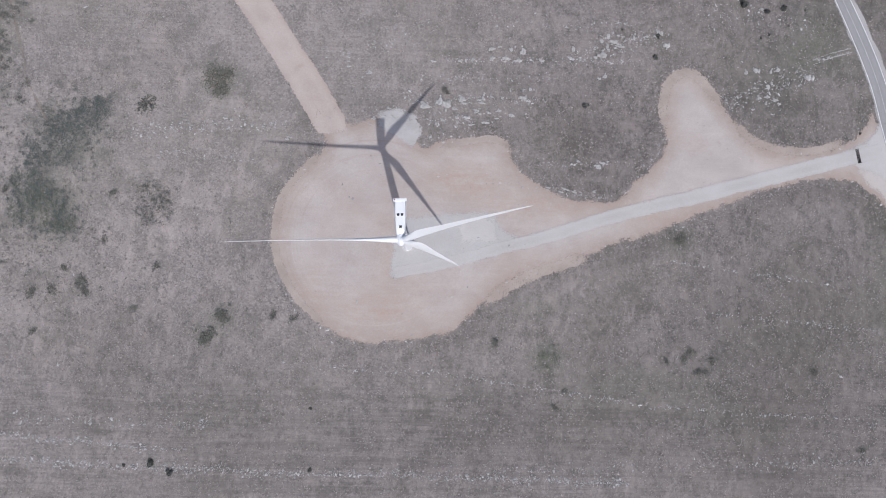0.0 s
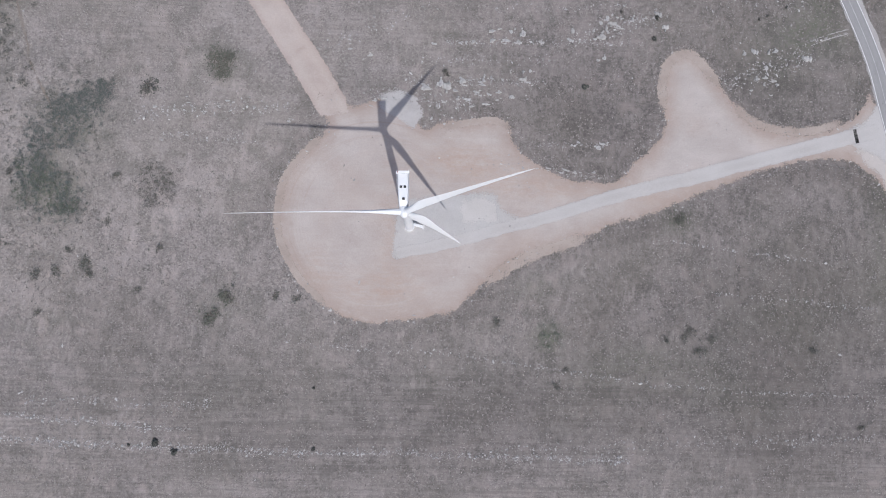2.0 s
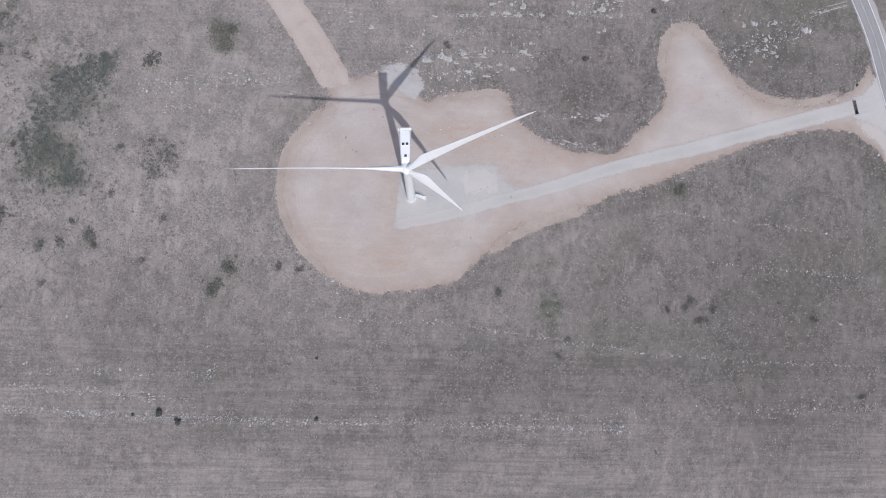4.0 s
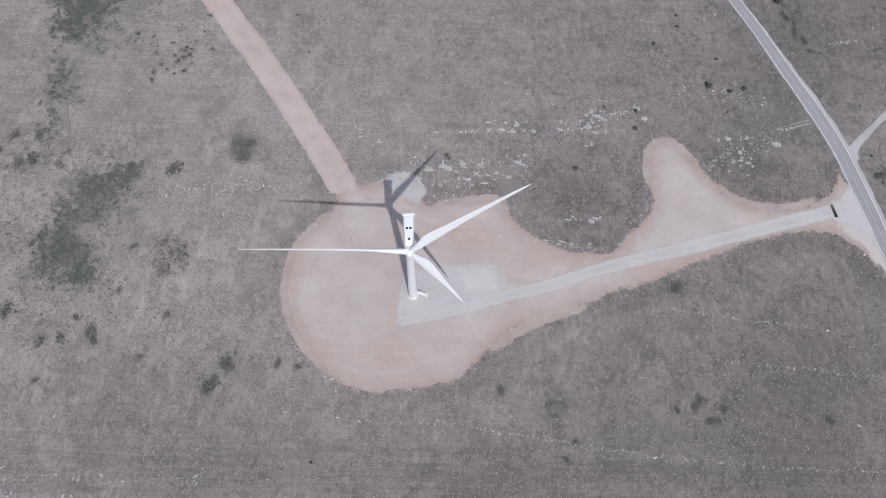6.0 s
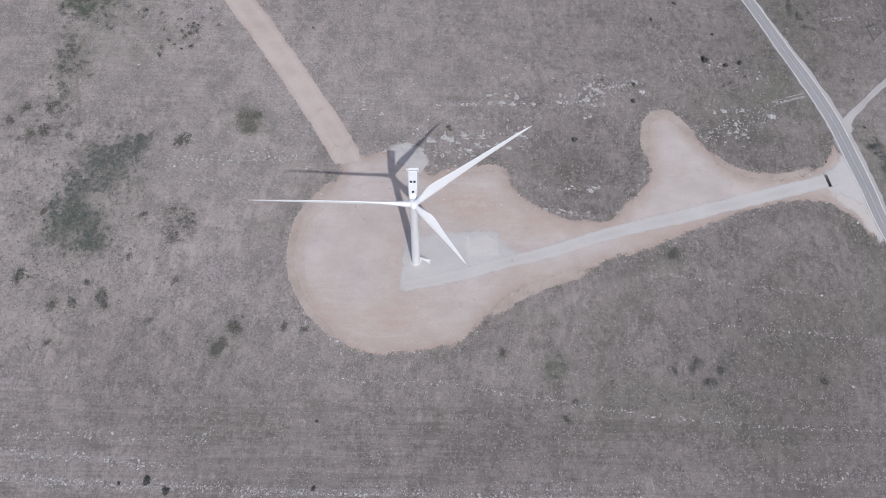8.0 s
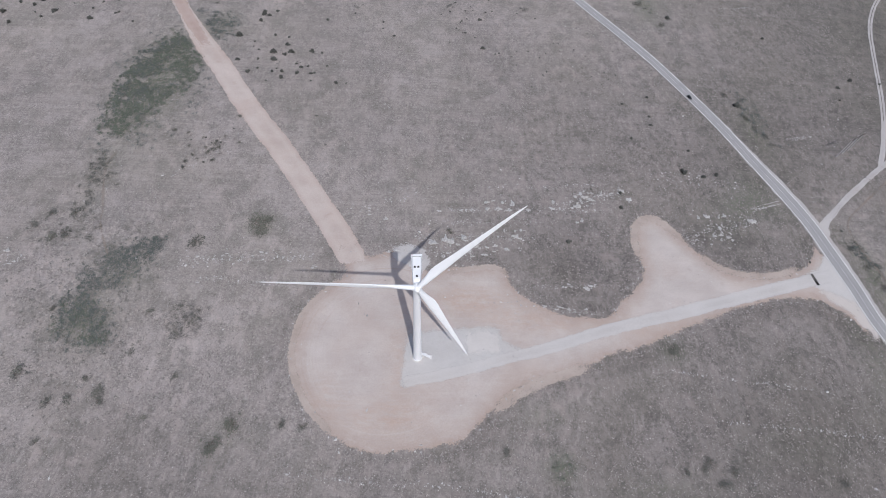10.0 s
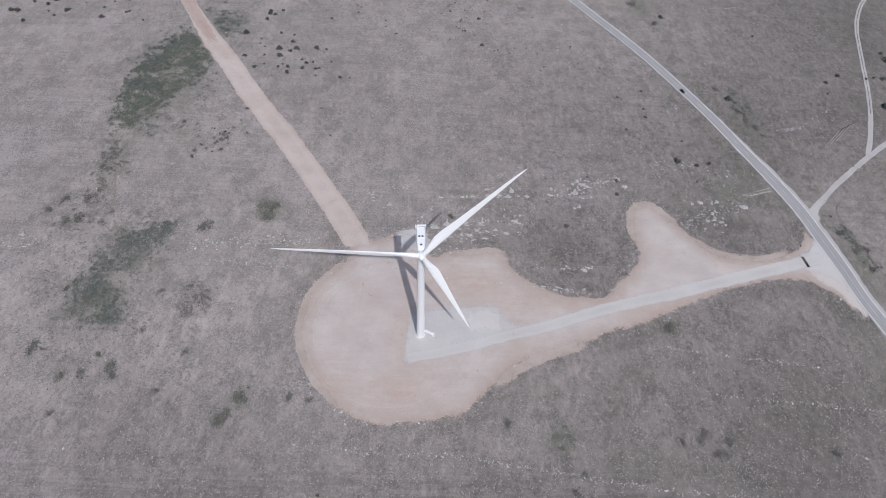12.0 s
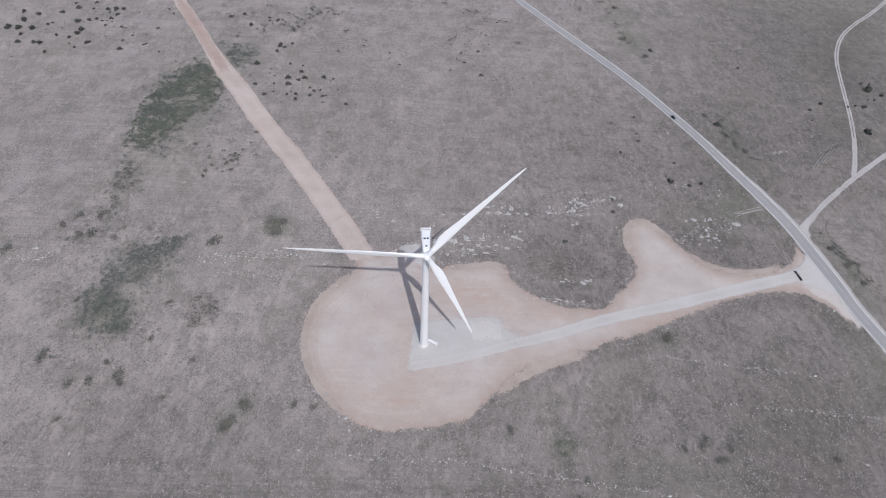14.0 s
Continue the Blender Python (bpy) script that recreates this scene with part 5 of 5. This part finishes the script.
for x, y, wide, deep in ((5.8, 69.5, 2.5, 1.9), (13.2, 72.4, 1.7, 2.5), (16.3, 70.3, 2.2, 2.8), (20.6, 68.6, 1.4, 0.8), (24, 73.8, 1.7, 2), (24.4, 71.6, 1.1, 0.7), (34.4,
        74.6, 1.4, 1.7), (33.9, 72.3, 1.7, 0.8), (30.7, 68.5, 1.1, 0.7), (36.9, 67.6, 1, 0.8), (42.4, 68.8, 1.7, 0.8), (48.7, 66.8, 1.4, 1.4), (54.1, 75.6, 2,
        1.4), (55.8, 74.6, 1.4, 0.7), (54.3, 79.6, 0.7, 1.1), (57.7, 80.4, 0.8, 1.3), (47.8, 79.3, 0.8, 1.1), (21.6, 64.4, 1.7, 1.1), (26.6, 64.3, 1.7, 1.1),
        (35.6, 62.5, 2, 0.8), (28.9, 61, 1.7, 0.7), (14.9, 62.6, 1.1, 0.7)):
    boulder(x, y, wide, deep)
for x, y, wide, deep in ((37.9, 99.7, 2, 1.1), (41.8, 101.1, 1.1, 0.7), (48.1, 100, 1.1, 1.4), (53.8, 99.7, 1.7, 2.3), (38.3, 94.9, 1.7, 1.4), (45.1, 95.5, 2, 1.3), (51.6,
        94.7, 2.3, 1.1), (22.3, 92.9, 2, 0.8), (28.8, 93.8, 1.1, 1.3), (9.2, 91.9, 1.4, 0.6), (25.4, 93.6, 0.8, 0.8), (62.7, 95.3, 1.1, 1.1), (78.9, 102.3,
        0.9, 2.3), (77.3, 97.3, 1.4, 1.1), (97.2, 109.4, 1.1, 2), (93.8, 106.9, 1.1, 1.4), (99.3, 106.6, 2.3, 1.3), (94.2, 99.9, 2.6, 2), (90.8, 98.3, 1.1,
        0.9), (96.4, 104.4, 0.7, 1.3), (109.7, 109.5, 1.4, 2), (116.6, 110.5, 1.1, 0.7)):
    boulder(x, y, wide, deep)
for x, y, wide, deep in ((122.2, 112.9, 1.4, 2), (126.9, 106.1, 1.7, 1.7), (95.5, 89, 1.1, 1.4), (92.4, 87.4, 1, 0.7), (172.8, 96, 1.4, 1.7), (168.1, 94.8, 1.1, 1.4), (180.8,
        95.8, 1.2, 1.7), (184.7, 96.9, 1.4, 1.3), (179.9, 87.8, 1.1, 1.7), (200.2, 93.6, 2, 2), (174.9, 81.7, 1.1, 1.1), (179.3, 82.5, 1.7, 0.9), (183.5, 81,
        1.4, 1), (178.2, 78.9, 1.1, 1), (185.3, 79, 0.9, 0.9)):
    boulder(x, y, wide, deep)
for x, y, sx, sy, n, big in ((36, 68, 14, 3, 12, 0.8), (110, 105, 6, 5, 6, 1.0), (180, 79, 6, 4, 6, 0.8), (159, 79, 5, 4, 4, 0.9), (74, 31, 6, 1.2, 9, 1.1), (92, 44, 6, 1, 5, 1.0),
                             (-31, 88, 5, 3, 6, 1.1), (-10, 62, 6, 3, 8, 0.9), (-103, 56, 12, 4, 9, 0.8), (-60, 51, 3, 1, 2, 1.1), (-231, 47, 6, 4, 8, 1.2), (98, 106, 7, 5, 8, 0.8)):
    for _ in range(n):
        size = big * rock_rng.choice((0.4, 0.6, 0.8, 1.2))
        boulder(rock_rng.gauss(x, sx), rock_rng.gauss(y, sy * 0.7), size * 1.2, size * rock_rng.uniform(0.5, 0.9))


FIELD_ROWS = [(-190, -104, -60, -109, 2.5, 420), (-60, -108, 110, -110, 2, 420), (-185, -93, -100, -99, 2, 220), (-60, -57, 38, -62, 2, 110), (38, -62.5, 125, -75, 1.6, 150), (125, -74, 235, -79,
        1.6, 130), (-180, -86, -90, -88, 4, 150), (40, -106, 235, -98, 4, 250), (150, -28, 240, -34, 1.2, 110), (120, -2, 215, -12, 1.2, 90)]
PATCHES_NEAR = [(15, 93, 115, 97, 2.5, 190), (0, 84, 70, 86, 3, 110), (-5, 72, 65, 75, 4, 220), (60, 30, 105, 27, 2, 110), (60, 42, 100, 44, 1.5, 60), (-135, 50, -60,
        58, 5, 300), (-120, 40, -70, 38, 3, 90), (-60, 80, 10, 112, 6, 140), (80, 98, 125, 112, 6, 200)]
PATCHES_FAR = [(150, 76, 205, 96, 8, 330), (-160, 110, -120, 140, 9, 40), (140, 128, 200, 120, 8, 150), (-245, 45, -215, 50, 6, 90), (40, 112, 110, 116, 2, 80),
        (-20, 64, 30, 62, 4, 220), (95, 250, 160, 280, 20, 60), (250, 150, 300, 185, 15, 60), (204, 103, 224, 108, 0.8, 60), (246, 163.5, 265, 168, 1.6, 70), (234, 306, 262, 311, 1, 50)]


def scatter_stones():
    """Loose stones, in rows turned up by the plough and in patches."""
    g = np.random.default_rng(21)
    spots = []
    for x0, y0, x1, y1, wide, n in FIELD_ROWS + PATCHES_NEAR + PATCHES_FAR:
        n = int(n * (1.9 if y0 < -80 else 1.3))
        s = g.uniform(0, 1, n)
        spots.append(np.column_stack([x0 + (x1 - x0) * s + g.normal(0, 1, n), y0 + (y1 - y0) * s + g.normal(0, wide, n) * 0.45 + 0.9 * value_noise(x0 + (x1 - x0) * s, y0 + 0 * s, 14, 81)]))
    spots.append(np.column_stack([g.uniform(-260, 300, 900), g.uniform(-125, 280, 900)]))
    p = np.concatenate(spots)
    p = p[bare_distance(p[:, 0], p[:, 1]) > 1.0]
    rim = PAD[g.integers(0, len(PAD), 1100)] + g.normal(0, 1.6, (1100, 2))
    p = np.concatenate([p, rim])
    pad = np.concatenate([g.normal((49, 32), (9, 5), (80, 2)), g.uniform((-60, -42), (60, 50), (110, 2)), g.normal((150, 60), (14, 16), (40, 2))])
    pad = pad[inside_distance(pad[:, 0], pad[:, 1], PAD[::2]) > 3]
    lift = np.concatenate([np.zeros(len(p)), np.full(len(pad), 0.13)])
    p = np.concatenate([p, pad])
    n = len(p)
    shape = np.array([(1, 0, 0), (0, 1, 0), (-1, 0, 0), (0, -1, 0), (0, 0, 1), (0, 0, -1)], float)
    r = np.clip(g.lognormal(-1.5, 0.5, n), 0.1, 0.7)[:, None, None]
    a = g.uniform(0, 6.283, n)
    v = shape[None] * (1 + g.uniform(-0.35, 0.35, (n, 6, 3))) * r * np.array([1.5, 0.8, 0.5]) + g.normal(0, 0.12, (n, 6, 3)) * r
    x = v[..., 0] * np.cos(a)[:, None] - v[..., 1] * np.sin(a)[:, None]
    y = v[..., 0] * np.sin(a)[:, None] + v[..., 1] * np.cos(a)[:, None]
    z = v[..., 2] + (ground_height(p[:, 0], p[:, 1]) + lift)[:, None] + r[:, :, 0] * 0.15
    verts = np.stack([x + p[:, :1], y + p[:, 1:], z], -1).reshape(-1, 3)
    tri = np.array([(0, 1, 4), (1, 2, 4), (2, 3, 4), (3, 0, 4), (1, 0, 5), (2, 1, 5), (3, 2, 5), (0, 3, 5)])
    faces = (np.arange(n)[:, None, None] * 6 + tri[None]).reshape(-1, 3)
    tagged(sheet("field_stones", verts, faces, STONE, smooth=False), "loose pale stones scattered over the dry field", "stones", kind="stuff")


scatter_stones()


def scatter_grass(count, seed, low=(-330, -125), high=(330, 330), big=1.0):
    """Tufts of dry grass, a few leaning blades each."""
    g = np.random.default_rng(seed)
    x, y = g.uniform(low[0], high[0], count), g.uniform(low[1], high[1], count)
    keep = (bare_distance(x, y) > 0.3) & (value_noise(x, y, 13, 51) + 0.6 * value_noise(x, y, 4, 52) > g.uniform(-0.9, 0.7, count))
    x, y = x[keep], y[keep]
    rim = PAD[g.integers(0, len(PAD), 4200)] + g.normal(0, 2.6, (4200, 2))
    rim = rim[inside_distance(rim[:, 0], rim[:, 1], PAD[::2]) < -2.0]
    x, y = np.concatenate([x, rim[:, 0]]), np.concatenate([y, rim[:, 1]])
    n = len(x)
    blades = 5
    a = g.uniform(0, 6.283, (n, blades))
    size = big * g.uniform(0.35, 0.85, (n, 1)) * g.uniform(0.6, 1.2, (n, blades))
    tall = size * g.uniform(0.2, 0.6, (n, blades))
    base = np.stack([np.broadcast_to(x[:, None], a.shape), np.broadcast_to(y[:, None], a.shape), np.broadcast_to(ground_height(x, y)[:, None], a.shape)], -1)
    out = np.stack([np.cos(a), np.sin(a), 0 * a], -1)
    across = np.stack([-np.sin(a), np.cos(a), 0 * a], -1)
    w = (size * 0.28)[..., None]
    tip = base + out * size[..., None] + np.stack([0 * a, 0 * a, tall], -1)
    verts = np.stack([base - across * w, base + across * w, tip], 2).reshape(-1, 3)
    faces = np.arange(3 * n * blades).reshape(-1, 3)
    tagged(sheet("dry_grass", verts, faces, DRY_GRASS, smooth=False), "dry pale grass tufts over the field", "grass", kind="stuff")


scatter_grass(130000, 33)
scatter_grass(14000, 34, (-240, -130), (260, 15), 1.1)
